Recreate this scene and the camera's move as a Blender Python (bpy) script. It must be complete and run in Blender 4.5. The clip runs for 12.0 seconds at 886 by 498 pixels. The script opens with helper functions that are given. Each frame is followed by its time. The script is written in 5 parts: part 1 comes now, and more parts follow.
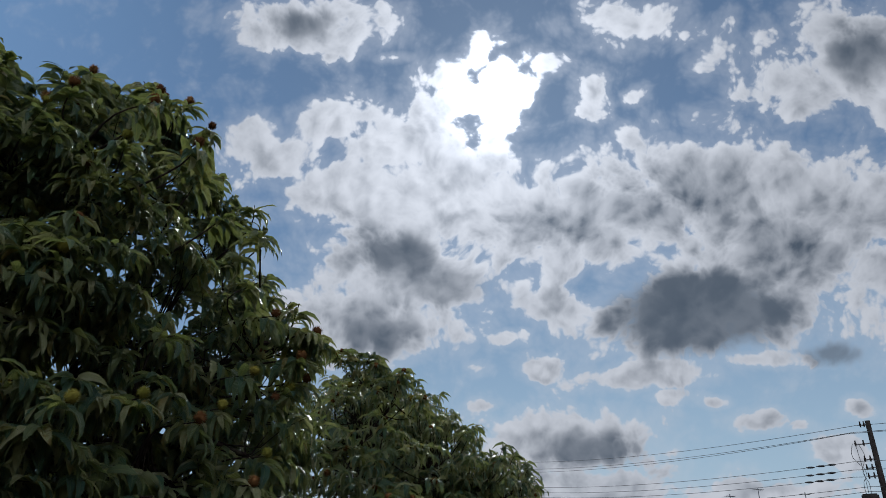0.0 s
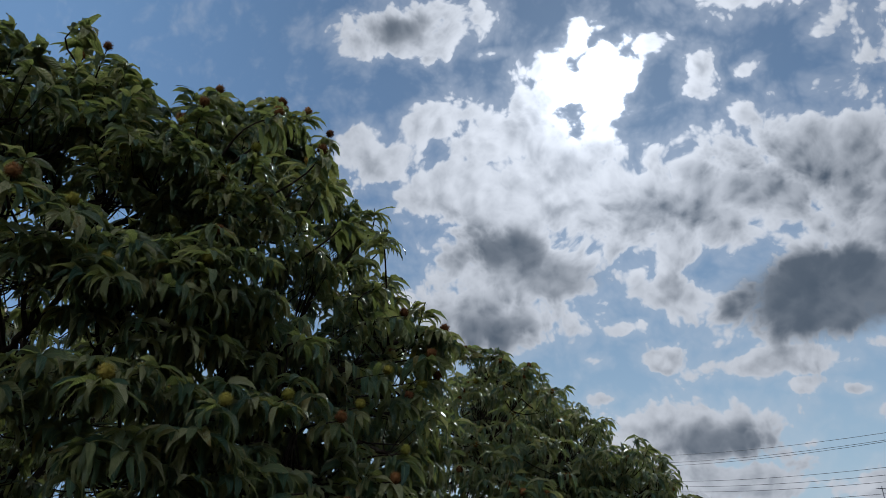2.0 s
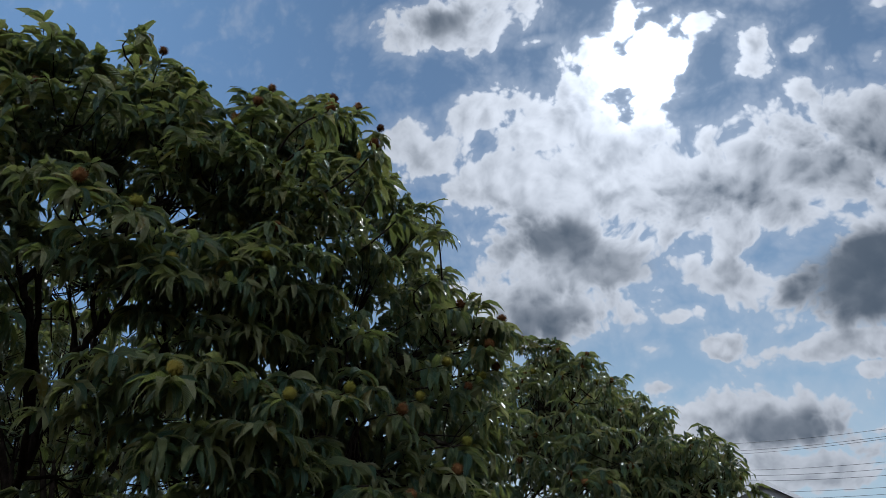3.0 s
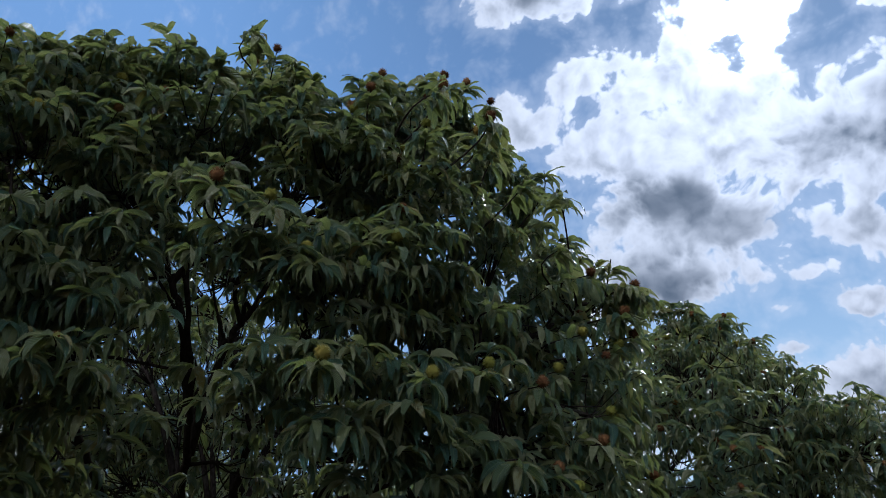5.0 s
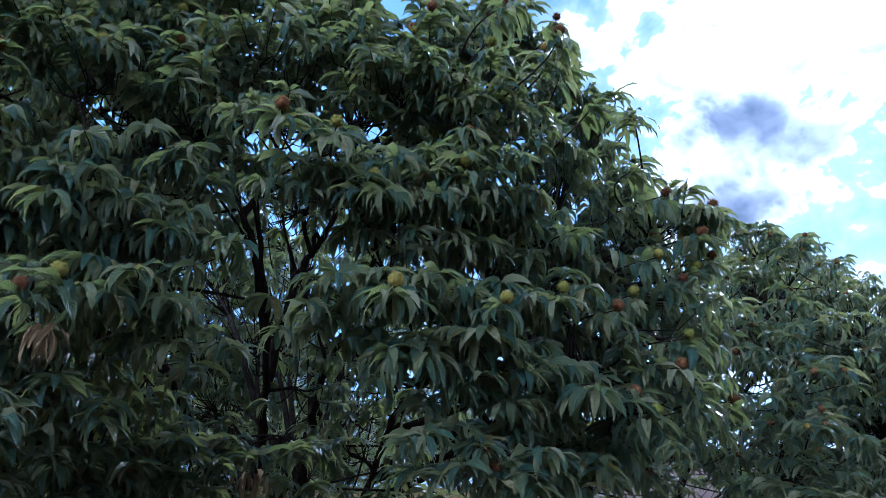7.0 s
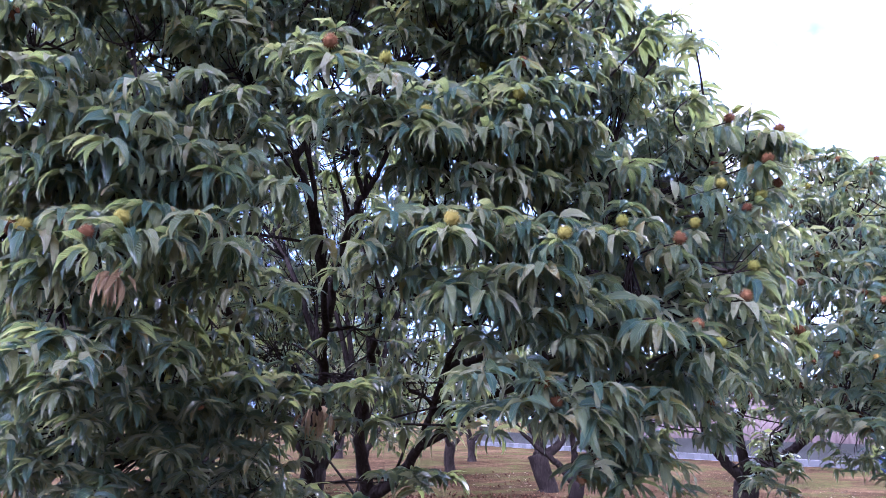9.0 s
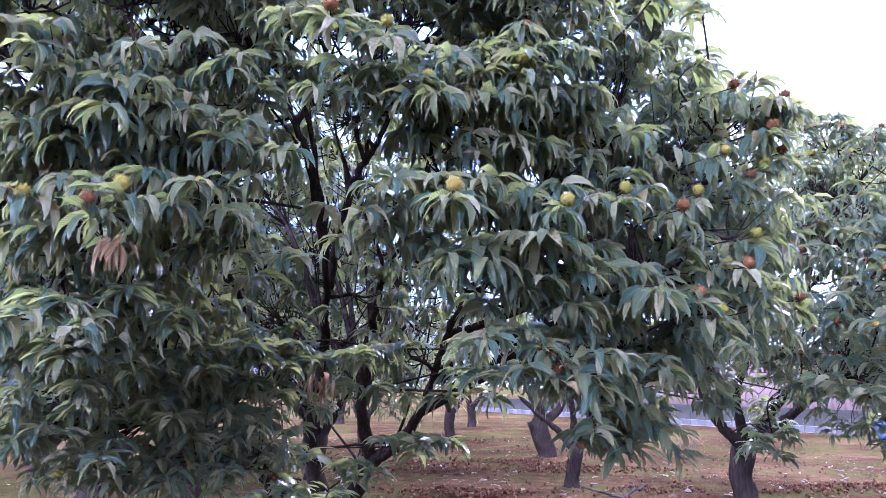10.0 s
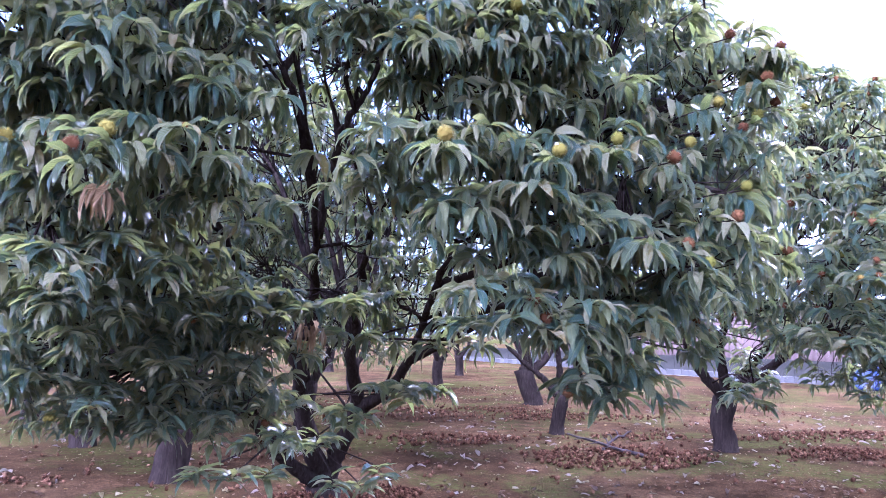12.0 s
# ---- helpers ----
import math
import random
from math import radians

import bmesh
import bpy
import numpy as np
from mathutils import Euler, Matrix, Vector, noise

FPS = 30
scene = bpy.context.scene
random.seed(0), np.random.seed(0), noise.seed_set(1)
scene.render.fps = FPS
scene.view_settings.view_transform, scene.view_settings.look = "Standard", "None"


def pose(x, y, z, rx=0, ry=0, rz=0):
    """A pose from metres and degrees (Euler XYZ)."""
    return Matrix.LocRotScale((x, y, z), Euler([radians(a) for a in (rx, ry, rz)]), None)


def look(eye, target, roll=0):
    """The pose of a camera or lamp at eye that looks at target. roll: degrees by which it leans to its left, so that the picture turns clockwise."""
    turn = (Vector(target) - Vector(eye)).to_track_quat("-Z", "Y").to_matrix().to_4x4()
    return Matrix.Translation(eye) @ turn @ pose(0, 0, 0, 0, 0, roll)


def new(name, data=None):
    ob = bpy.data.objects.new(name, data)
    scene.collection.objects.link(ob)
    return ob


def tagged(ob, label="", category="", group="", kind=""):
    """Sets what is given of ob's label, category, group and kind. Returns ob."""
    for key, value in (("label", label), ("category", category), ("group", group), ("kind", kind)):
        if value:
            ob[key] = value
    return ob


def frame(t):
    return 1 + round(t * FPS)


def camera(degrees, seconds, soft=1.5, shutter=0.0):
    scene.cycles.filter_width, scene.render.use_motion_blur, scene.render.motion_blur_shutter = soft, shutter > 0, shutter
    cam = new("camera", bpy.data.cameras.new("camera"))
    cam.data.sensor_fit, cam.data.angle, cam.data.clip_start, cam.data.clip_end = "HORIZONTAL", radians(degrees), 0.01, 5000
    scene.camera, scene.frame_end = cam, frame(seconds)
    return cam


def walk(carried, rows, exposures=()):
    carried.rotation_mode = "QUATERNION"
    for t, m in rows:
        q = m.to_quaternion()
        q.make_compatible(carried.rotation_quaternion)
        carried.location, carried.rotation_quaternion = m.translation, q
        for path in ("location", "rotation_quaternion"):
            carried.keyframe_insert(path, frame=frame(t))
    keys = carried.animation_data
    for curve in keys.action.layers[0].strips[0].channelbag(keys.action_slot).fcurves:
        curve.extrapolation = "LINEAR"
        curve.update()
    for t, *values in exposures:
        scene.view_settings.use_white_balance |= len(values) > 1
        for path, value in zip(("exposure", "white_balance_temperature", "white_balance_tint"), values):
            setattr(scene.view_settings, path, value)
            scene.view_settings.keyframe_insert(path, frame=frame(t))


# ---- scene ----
cam = camera(63.1, 12.0, soft=0.75)
PATH = [
    (0, (0.447, -0.228, 1.517), (1.655, 1.079, 2.429), 0.4),
    (0.5, (0.438, -0.208, 1.519), (1.594, 1.148, 2.427), 0.7),
    (1, (0.424, -0.189, 1.518), (1.527, 1.21, 2.427), 0.9),
    (1.5, (0.414, -0.167, 1.517), (1.454, 1.281, 2.423), 1.1),
    (2, (0.405, -0.144, 1.519), (1.38, 1.353, 2.418), 1.3),
    (2.5, (0.398, -0.12, 1.522), (1.314, 1.419, 2.412), 1.4),
    (3, (0.394, -0.112, 1.522), (1.255, 1.466, 2.398), 1.5),
    (5, (0.335, -0.025, 1.523), (0.932, 1.702, 2.336), 0.8),
    (5.5, (0.321, -0.001, 1.521), (0.875, 1.757, 2.298), 0.8),
    (6, (0.318, 0.028, 1.519), (0.844, 1.814, 2.249), 0.8),
    (6.5, (0.323, 0.043, 1.519), (0.815, 1.858, 2.199), 1.0),
    (7, (0.315, 0.054, 1.531), (0.773, 1.897, 2.158), 1.1),
    (7.5, (0.312, 0.062, 1.538), (0.729, 1.93, 2.118), 0.9),
    (9.5, (0.295, 0.104, 1.542), (0.625, 2.032, 1.959), 0.6),
    (10, (0.293, 0.108, 1.54), (0.632, 2.044, 1.912), 0.6),
    (10.5, (0.293, 0.111, 1.541), (0.642, 2.052, 1.873), 0.8),
    (11, (0.295, 0.112, 1.538), (0.652, 2.057, 1.837), 1.0),
    (11.5, (0.294, 0.114, 1.538), (0.659, 2.062, 1.805), 1.1),
    (12, (0.291, 0.116, 1.539), (0.665, 2.067, 1.776), 1.0),
]
walk(cam, [(t, look(eye, target, roll)) for t, eye, target, roll in PATH],
     [(0, 0.0, 5850, 7), (3, 0.05, 5700, 6), (5, 0.4, 5300, 9), (6.3, 0.85, 4850, 12), (7, 1.5, 4500, 15), (7.5, 2.1, 4500, 22), (9.3, 3.15, 4800, 48), (12, 3.45, 4720, 50)])

# ---- sky, sun ----
SUN = Vector((0.57, 0.52, 0.63)).normalized()
SKY_R = Vector((0.733, -0.680, 0.008))      # axes of the plane in which the clouds are laid out
SKY_U = Vector((-0.312, -0.326, 0.892))
SKY_F = Vector((0.604, 0.654, 0.456))


class Nodes:
    """Short hand for a node tree."""

    def __init__(self, tree):
        self.t = tree
        tree.nodes.clear()

    def add(self, kind, **values):
        n = self.t.nodes.new(kind)
        for k, v in values.items():
            setattr(n, k, v)
        return n

    def put(self, socket, v):
        if v is None:
            return
        if isinstance(v, bpy.types.NodeSocket):
            self.t.links.new(v, socket)
        else:
            socket.default_value = v

    def math(self, op, a, b=None, c=None, clamp=False):
        n = self.add("ShaderNodeMath", operation=op, use_clamp=clamp)
        for s, v in zip(n.inputs, (a, b, c)):
            self.put(s, v)
        return n.outputs[0]

    def vec(self, op, a, b=None, scale=None):
        n = self.add("ShaderNodeVectorMath", operation=op)
        self.put(n.inputs[0], a)
        self.put(n.inputs[1], b)
        if scale is not None:
            self.put(n.inputs["Scale"], scale)
        return n.outputs["Value"] if op in ("DOT_PRODUCT", "LENGTH", "DISTANCE") else n.outputs[0]

    def noise(self, v, scale, detail=4.0, rough=0.55, distort=0.0, lac=2.0):
        n = self.add("ShaderNodeTexNoise")
        self.put(n.inputs["Vector"], v)
        n.inputs["Scale"].default_value, n.inputs["Detail"].default_value = scale, detail
        n.inputs["Roughness"].default_value, n.inputs["Distortion"].default_value = rough, distort
        n.inputs["Lacunarity"].default_value = lac
        return n.outputs[0]

    def step(self, v, lo, hi, a=0.0, b=1.0):
        n = self.add("ShaderNodeMapRange", interpolation_type="SMOOTHSTEP")
        self.put(n.inputs[0], v)
        for i, x in enumerate((lo, hi, a, b)):
            n.inputs[i + 1].default_value = x
        return n.outputs[0]

    def mix(self, f, a, b, blend="MIX"):
        n = self.add("ShaderNodeMix", data_type="RGBA", blend_type=blend)
        self.put(n.inputs[0], f)
        self.put(n.inputs[6], (*a, 1) if isinstance(a, tuple) else a)
        self.put(n.inputs[7], (*b, 1) if isinstance(b, tuple) else b)
        return n.outputs[2]


def sky_point(x, y):
    """A place in the cloud plane from its picture-like coordinates."""
    return ((x - 784) / 1277, (441 - y) / 1277)


CLOUDS_HIGH = (  # x, y, half width, half height, turn
    (888, 172, 56, 92, 0), (815, 160, 46, 40, 20), (752, 200, 46, 70, 0), (790, 128, 60, 24, 25), (850, 92, 26, 34, 0), (600, 205, 85, 42, 15), (470, 272, 85, 52, 5),
    (720, 245, 120, 55, 0), (1520, 110, 210, 95, 0), (545, 38, 135, 48, 0), (1130, 42, 95, 40, 0))
CLOUDS_LOW = (
    (640, 330, 140, 60, 0), (800, 350, 180, 105, 0), (1060, 372, 330, 100, 8), (1290, 318, 250, 90, 0), (1430, 430, 280, 150, 0), (730, 470, 165, 85, 0), (640, 560, 175, 90, 0), (1240, 548, 215, 80, 0),
    (1000, 540, 85, 34, 0), (957, 650, 40, 24, -10), (1150, 658, 150, 26, 6), (1340, 630, 90, 18, 0), (1000, 775, 150, 62, 0), (1490, 792, 55, 30, 0), (1370, 862, 190, 24, 0),
    (900, 860, 330, 40, 0))
WISPS = (  # small torn clouds between the large ones: x, y, half width, half height, turn
    (968, 112, 48, 26, 0), (896, 70, 44, 20, 15), (1052, 165, 52, 66, 20), (1120, 165, 40, 22, 20), (585, 96, 26, 16, 0), (700, 96, 40, 14, 0), (865, 712, 46, 18, 0), (1190, 693, 64, 20, 0),
    (1350, 742, 74, 26, 0), (1415, 746, 36, 18, 0), (850, 645, 38, 20, 0), (905, 588, 60, 20, 15), (1530, 716, 50, 26, 0), (1270, 706, 30, 14, 0))
DARK = (  # x, y, half width, half height, strength
    (1240, 548, 290, 112, 0.5), (1190, 345, 330, 105, 0.62), (720, 440, 190, 85, 0.55), (1430, 430, 280, 120, 0.6),
    (545, 30, 150, 44, 0.5), (1510, 80, 150, 80, 0.6), (650, 580, 210, 95, 0.6), (1060, 800, 190, 65, 0.55), (1000, 400, 230, 80, 0.5))
SCUD = (  # low dark clouds before the others: x, y, half width, half height, strength
    (1240, 548, 215, 92, 0.95), (1475, 620, 70, 30, 0.7), (700, 448, 125, 52, 0.7), (800, 500, 110, 40, 0.45), (540, 36, 100, 30, 0.55),
    (1060, 790, 100, 42, 0.65), (1515, 95, 90, 55, 0.6), (660, 590, 120, 55, 0.5), (1370, 858, 80, 22, 0.4))

world = bpy.data.worlds.new("sky")
scene.world = world
world.use_nodes = True
g = Nodes(world.node_tree)
way = g.add("ShaderNodeTexCoord").outputs["Generated"]
front = g.vec("DOT_PRODUCT", way, SKY_F)
safe = g.math("MAXIMUM", front, 0.12)
flat = g.add("ShaderNodeCombineXYZ")
g.put(flat.inputs[0], g.math("DIVIDE", g.vec("DOT_PRODUCT", way, SKY_R), safe))
g.put(flat.inputs[1], g.math("DIVIDE", g.vec("DOT_PRODUCT", way, SKY_U), safe))
flat = flat.outputs[0]


def blob(x, y, w, h, turn=0.0):
    """One minus the squared distance from the middle of an ellipse of the cloud plane, in its half axes."""
    n = g.add("ShaderNodeMapping", vector_type="TEXTURE")
    g.put(n.inputs[0], flat)
    n.inputs[1].default_value = (*sky_point(x, y), 0)
    n.inputs[2].default_value = (0, 0, radians(turn))
    n.inputs[3].default_value = (w / 1277, h / 1277, 1)
    d = g.vec("LENGTH", n.outputs[0])
    return g.math("SUBTRACT", 1.0, d)


cover = None
for c in CLOUDS_HIGH + CLOUDS_LOW:
    b = blob(*c)
    cover = b if cover is None else g.math("SMOOTH_MAX", cover, b, 0.12)
for c in WISPS:
    cover = g.math("MAXIMUM", cover, g.math("SUBTRACT", blob(*c), 0.5))
cover = g.math("MAXIMUM", cover, -0.85)
shade = None
for x, y, w, h, s in DARK:
    b = g.math("MULTIPLY", g.math("MAXIMUM", blob(x, y, w, h), 0.0), s)
    shade = b if shade is None else g.math("MAXIMUM", shade, b)
# away from the laid-out clouds the sky goes on with scattered ones
wide = g.math("SUBTRACT", g.math("MULTIPLY", g.noise(way, 2.3, 3.0), 3.0), 1.25)
gate = g.step(front, 0.35, 0.6)
n = g.add("ShaderNodeMix", data_type="FLOAT")
g.put(n.inputs[0], gate), g.put(n.inputs[2], wide), g.put(n.inputs[3], cover)
cover = n.outputs[0]
shade = g.math("MULTIPLY", shade, gate)
bend = g.add("ShaderNodeTexNoise")
g.put(bend.inputs["Vector"], flat)
bend.inputs["Scale"].default_value, bend.inputs["Detail"].default_value = 7.0, 4.0
bent = g.vec("ADD", flat, g.vec("SCALE", g.vec("SUBTRACT", bend.outputs["Color"], (0.5, 0.5, 0.5)), scale=0.07))


def lumps(v, scale, detail):
    """Rounded heads like those of a cauliflower, high in the middle of each."""
    n = g.add("ShaderNodeTexVoronoi", feature="SMOOTH_F1", voronoi_dimensions="2D")
    g.put(n.inputs["Vector"], v)
    n.inputs["Scale"].default_value, n.inputs["Detail"].default_value = scale, detail
    n.inputs["Roughness"].default_value, n.inputs["Smoothness"].default_value = 0.6, 0.6
    middle = 0.405 * sum(0.6 ** k * min(1.0, detail + 1 - k) for k in range(math.ceil(detail) + 1))
    return g.math("SUBTRACT", middle, n.outputs["Distance"])


def billow(v, d1=8.0, d2=3.0):
    """The lumpy density of the clouds, about -1 to 1."""
    big = g.math("MULTIPLY", g.math("SUBTRACT", g.noise(v, 8.5, d1, 0.6), 0.5), 3.3)
    return g.math("ADD", big, g.math("MULTIPLY", lumps(v, 19.0, d2), 1.25))


puff = billow(bent)
sun_at = (SUN.dot(SKY_R) / SUN.dot(SKY_F), SUN.dot(SKY_U) / SUN.dot(SKY_F), 0)
to_sun = g.vec("NORMALIZE", g.vec("SUBTRACT", sun_at, flat))
body = billow(bent, 5.0, 1.5)
body_sunward = billow(g.vec("ADD", bent, g.vec("SCALE", to_sun, scale=0.010)), 5.0, 1.5)
relief = g.math("SUBTRACT", body_sunward, body)           # more cloud on the sun's side: in shade
dens = g.math("ADD", g.math("MULTIPLY", g.math("ADD", cover, 0.06), 1.3), g.math("MULTIPLY", puff, 0.85))
alpha = g.step(dens, -0.16, 0.34)
haze = g.math("ADD", 0.05, g.math("MULTIPLY", g.step(dens, -1.1, 0.2), 0.24))
alpha = g.math("MAXIMUM", alpha, haze)
core = g.step(dens, -0.1, 1.0)
lump = g.step(g.math("ADD", g.math("MULTIPLY", relief, 1.2), g.math("MULTIPLY", body, 0.30)), -0.8, 1.0)
dim = g.math("MULTIPLY", g.math("MULTIPLY", shade, core), g.math("ADD", 0.85, g.math("MULTIPLY", body, 0.35)))
thick = g.math("ADD", g.math("MULTIPLY", lump, g.math("ADD", 0.10, g.math("MULTIPLY", core, 0.52))), dim, clamp=True)
near = g.vec("DOT_PRODUCT", way, SUN)
glow = g.math("POWER", g.math("MAXIMUM", near, 0.0), 620.0)
halo = g.math("POWER", g.math("MAXIMUM", near, 0.0), 26.0)
cloud = g.mix(thick, (0.745, 0.728, 0.745), (0.10, 0.122, 0.155))
glow = g.math("MULTIPLY", glow, g.step(dens, -0.15, 0.15))
lit = g.math("ADD", 0.76, g.math("ADD", g.math("MULTIPLY", halo, 0.5), g.math("MULTIPLY", glow, 2.8)))
# added fill: unseen high clouds behind the viewer, facing the sun, made far brighter
low = g.add("ShaderNodeSeparateXYZ")
g.put(low.inputs[0], way)
lit = g.math("ADD", lit, g.math("MULTIPLY", g.math("MULTIPLY", g.step(near, 0.3, -0.5), g.step(low.outputs[2], 0.10, 0.60)), 7.0))
cloud = g.vec("SCALE", cloud, scale=lit)
sky = g.add("ShaderNodeTexSky", sky_type="NISHITA", sun_disc=False, sun_elevation=math.asin(SUN.z), sun_rotation=math.atan2(SUN.x, SUN.y))
sky.air_density, sky.dust_density, sky.ozone_density = 1.0, 0.1, 1.0
SKY_STRENGTH = 0.05
blue = g.vec("MULTIPLY", g.vec("SCALE", sky.outputs[0], scale=SKY_STRENGTH), (0.88, 1.03, 1.06))
blue = g.mix(g.math("MULTIPLY", g.step(low.outputs[2], 0.55, 0.0), 0.75), blue, (0.445, 0.52, 0.565))
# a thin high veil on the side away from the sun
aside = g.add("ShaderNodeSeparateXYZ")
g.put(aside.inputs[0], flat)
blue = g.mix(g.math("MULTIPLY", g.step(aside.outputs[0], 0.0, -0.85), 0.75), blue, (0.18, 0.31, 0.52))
out = g.add("ShaderNodeOutputWorld")
scud = None
for x, y, w, h, k in SCUD:
    ragged, soft = (0.10, 0.42) if w > 200 else (0.22, 0.8)
    m = g.math("ADD", blob(x, y, w, h), g.math("MULTIPLY", g.math("ADD", body, puff), ragged))
    a = g.math("MULTIPLY", g.step(m, 0.02, soft), k)
    scud = a if scud is None else g.math("MAXIMUM", scud, a)
scud = g.math("MULTIPLY", scud, gate)
grey = g.mix(g.step(g.math("ADD", body, g.math("MULTIPLY", relief, -0.6)), -0.9, 0.9), (0.145, 0.16, 0.185), (0.085, 0.103, 0.13))
back = g.add("ShaderNodeBackground")
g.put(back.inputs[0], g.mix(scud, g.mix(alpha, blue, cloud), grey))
back.inputs[1].default_value = 1.0
g.put(out.inputs[0], back.outputs[0])

lamp = bpy.data.lights.new("sun", "SUN")
lamp.energy, lamp.angle, lamp.color = 1.5, radians(10), (1.0, 0.95, 0.87)
sun = new("sun", lamp)
sun.matrix_world = look((0, 0, 60), Vector((0, 0, 60)) - SUN)


# ---- materials ----
def material(name, rough=0.6):
    m = bpy.data.materials.new(name)
    m.use_nodes = True
    q = Nodes(m.node_tree)
    o = q.add("ShaderNodeOutputMaterial")
    p = q.add("ShaderNodeBsdfPrincipled")
    q.put(o.inputs[0], p.outputs[0])
    p.inputs["Roughness"].default_value = rough
    p.inputs["Specular IOR Level"].default_value = 0.0 if rough >= 0.7 else 0.5
    return m, q, p, o


def bump(q, p, h, strength, dist):
    n = q.add("ShaderNodeBump")
    n.inputs["Strength"].default_value, n.inputs["Distance"].default_value = strength, dist
    q.put(n.inputs["Height"], h)
    q.put(p.inputs["Normal"], n.outputs[0])


def ramp(q, f, *stops):
    n = q.add("ShaderNodeValToRGB")
    e = n.color_ramp.elements
    while len(e) < len(stops):
        e.new(0.5)
    for k, (at, c) in zip(e, stops):
        k.position, k.color = at, (*c, 1)
    q.put(n.inputs[0], f)
    return n.outputs[0]


def leaf_material(name, single, dark, mid, light, through_light, rough=0.28):
    """Leaf: ribbed by side veins, with a pale midrib, a shade of its own and light shining through."""
    m, q, p, o = material(name, rough)
    uv = q.add("ShaderNodeTexCoord").outputs["UV"]
    xyz = q.add("ShaderNodeSeparateXYZ")
    q.put(xyz.inputs[0], uv)
    u, v = xyz.outputs[0], xyz.outputs[1]
    side = q.math("ABSOLUTE", q.math("SUBTRACT", u, 0.5))
    vein = q.math("SINE", q.math("MULTIPLY", q.math("SUBTRACT", v, q.math("MULTIPLY", side, 0.42)), 95.0))
    rand = q.add("ShaderNodeObjectInfo").outputs["Random"] if single else q.add("ShaderNodeNewGeometry").outputs["Random Per Island"]
    pos = q.add("ShaderNodeTexCoord").outputs["Object"]
    spot = q.noise(pos, 9.0, 3.0)
    tone = q.math("ADD", q.math("MULTIPLY", rand, 0.85), q.math("MULTIPLY", spot, 0.30))
    col = ramp(q, tone, (0.20, dark), (0.52, mid), (0.76, light), (0.95, (0.42, 0.41, 0.24)), (1.0, (0.26, 0.19, 0.06)))
    if rough < 0.5:                                            # a part of the leaves has turned olive
        old = q.step(q.math("FRACT", q.math("MULTIPLY", rand, 7.31)), 0.58, 0.76)
        col = q.mix(q.math("MULTIPLY", old, 0.40), col, (0.155, 0.165, 0.070))
    col = q.mix(q.math("MULTIPLY", q.step(vein, 0.3, 1.0), 0.30), col, light)
    rib = q.step(side, 0.055, 0.02)
    col = q.mix(q.math("MULTIPLY", rib, 0.55), col, (0.26, 0.30, 0.12))
    edge = q.step(side, 0.44, 0.5)
    col = q.mix(q.math("MULTIPLY", edge, 0.25), col, (0.30, 0.28, 0.13))
    q.put(p.inputs["Base Color"], col)
    if rough < 0.5:
        p.inputs["Specular IOR Level"].default_value = 0.5
    bump(q, p, q.math("ADD", q.math("MULTIPLY", vein, 0.6), q.math("MULTIPLY", rib, 1.2)), 1.0, 0.014)
    t = q.add("ShaderNodeBsdfTranslucent")
    q.put(t.inputs[0], q.mix(0.6, col, through_light))
    x = q.add("ShaderNodeMixShader")
    x.inputs[0].default_value = 0.34
    q.put(x.inputs[1], p.outputs[0]), q.put(x.inputs[2], t.outputs[0]), q.put(o.inputs[0], x.outputs[0])
    return m


LEAF_TONES = ((0.018, 0.070, 0.062), (0.062, 0.138, 0.096), (0.232, 0.255, 0.115), (0.38, 0.42, 0.07))
M_LEAF = leaf_material("chestnut_leaf", False, *LEAF_TONES)
M_LEAF_ONE = leaf_material("chestnut_leaf_single", True, *LEAF_TONES)
M_DEAD = leaf_material("dead_leaf", False, (0.24, 0.155, 0.07), (0.38, 0.26, 0.125), (0.52, 0.38, 0.20), (0.5, 0.35, 0.2), 0.75)
M_FALLEN = leaf_material("fallen_leaf", True, (0.16, 0.11, 0.08), (0.30, 0.25, 0.20), (0.46, 0.40, 0.34), (0.4, 0.33, 0.25), 0.7)


def bark_material():
    m, q, p, o = material("bark", 0.88)
    pos = q.add("ShaderNodeTexCoord").outputs["Object"]
    st = q.add("ShaderNodeMapping")
    q.put(st.inputs[0], pos)
    st.inputs[3].default_value = (1, 1, 0.16)
    ridge = q.noise(st.outputs[0], 38.0, 5.0, 0.6, 0.6)
    big = q.noise(pos, 3.0, 4.0)
    col = ramp(q, q.math("ADD", q.math("MULTIPLY", ridge, 0.7), q.math("MULTIPLY", big, 0.35)),
               (0.25, (0.007, 0.005, 0.004)), (0.5, (0.021, 0.016, 0.013)), (0.75, (0.050, 0.039, 0.031)))
    moss = q.step(q.noise(pos, 7.0, 5.0), 0.58, 0.72)
    col = q.mix(q.math("MULTIPLY", moss, 0.3), col, (0.042, 0.046, 0.03))
    q.put(p.inputs["Base Color"], col)
    bump(q, p, ridge, 0.9, 0.03)
    return m


M_BARK = bark_material()


def bur_material(name, single, *tones):
    m, q, p, o = material(name, 0.75)
    rand = q.add("ShaderNodeObjectInfo").outputs["Random"] if single else q.add("ShaderNodeNewGeometry").outputs["Random Per Island"]
    pos = q.add("ShaderNodeTexCoord").outputs["Object"]
    tone = q.math("ADD", q.math("MULTIPLY", rand, 0.8), q.math("MULTIPLY", q.noise(pos, 0.9 if single else 6.0, 2.0), 0.25))
    q.put(p.inputs["Base Color"], ramp(q, tone, *tones))
    return m


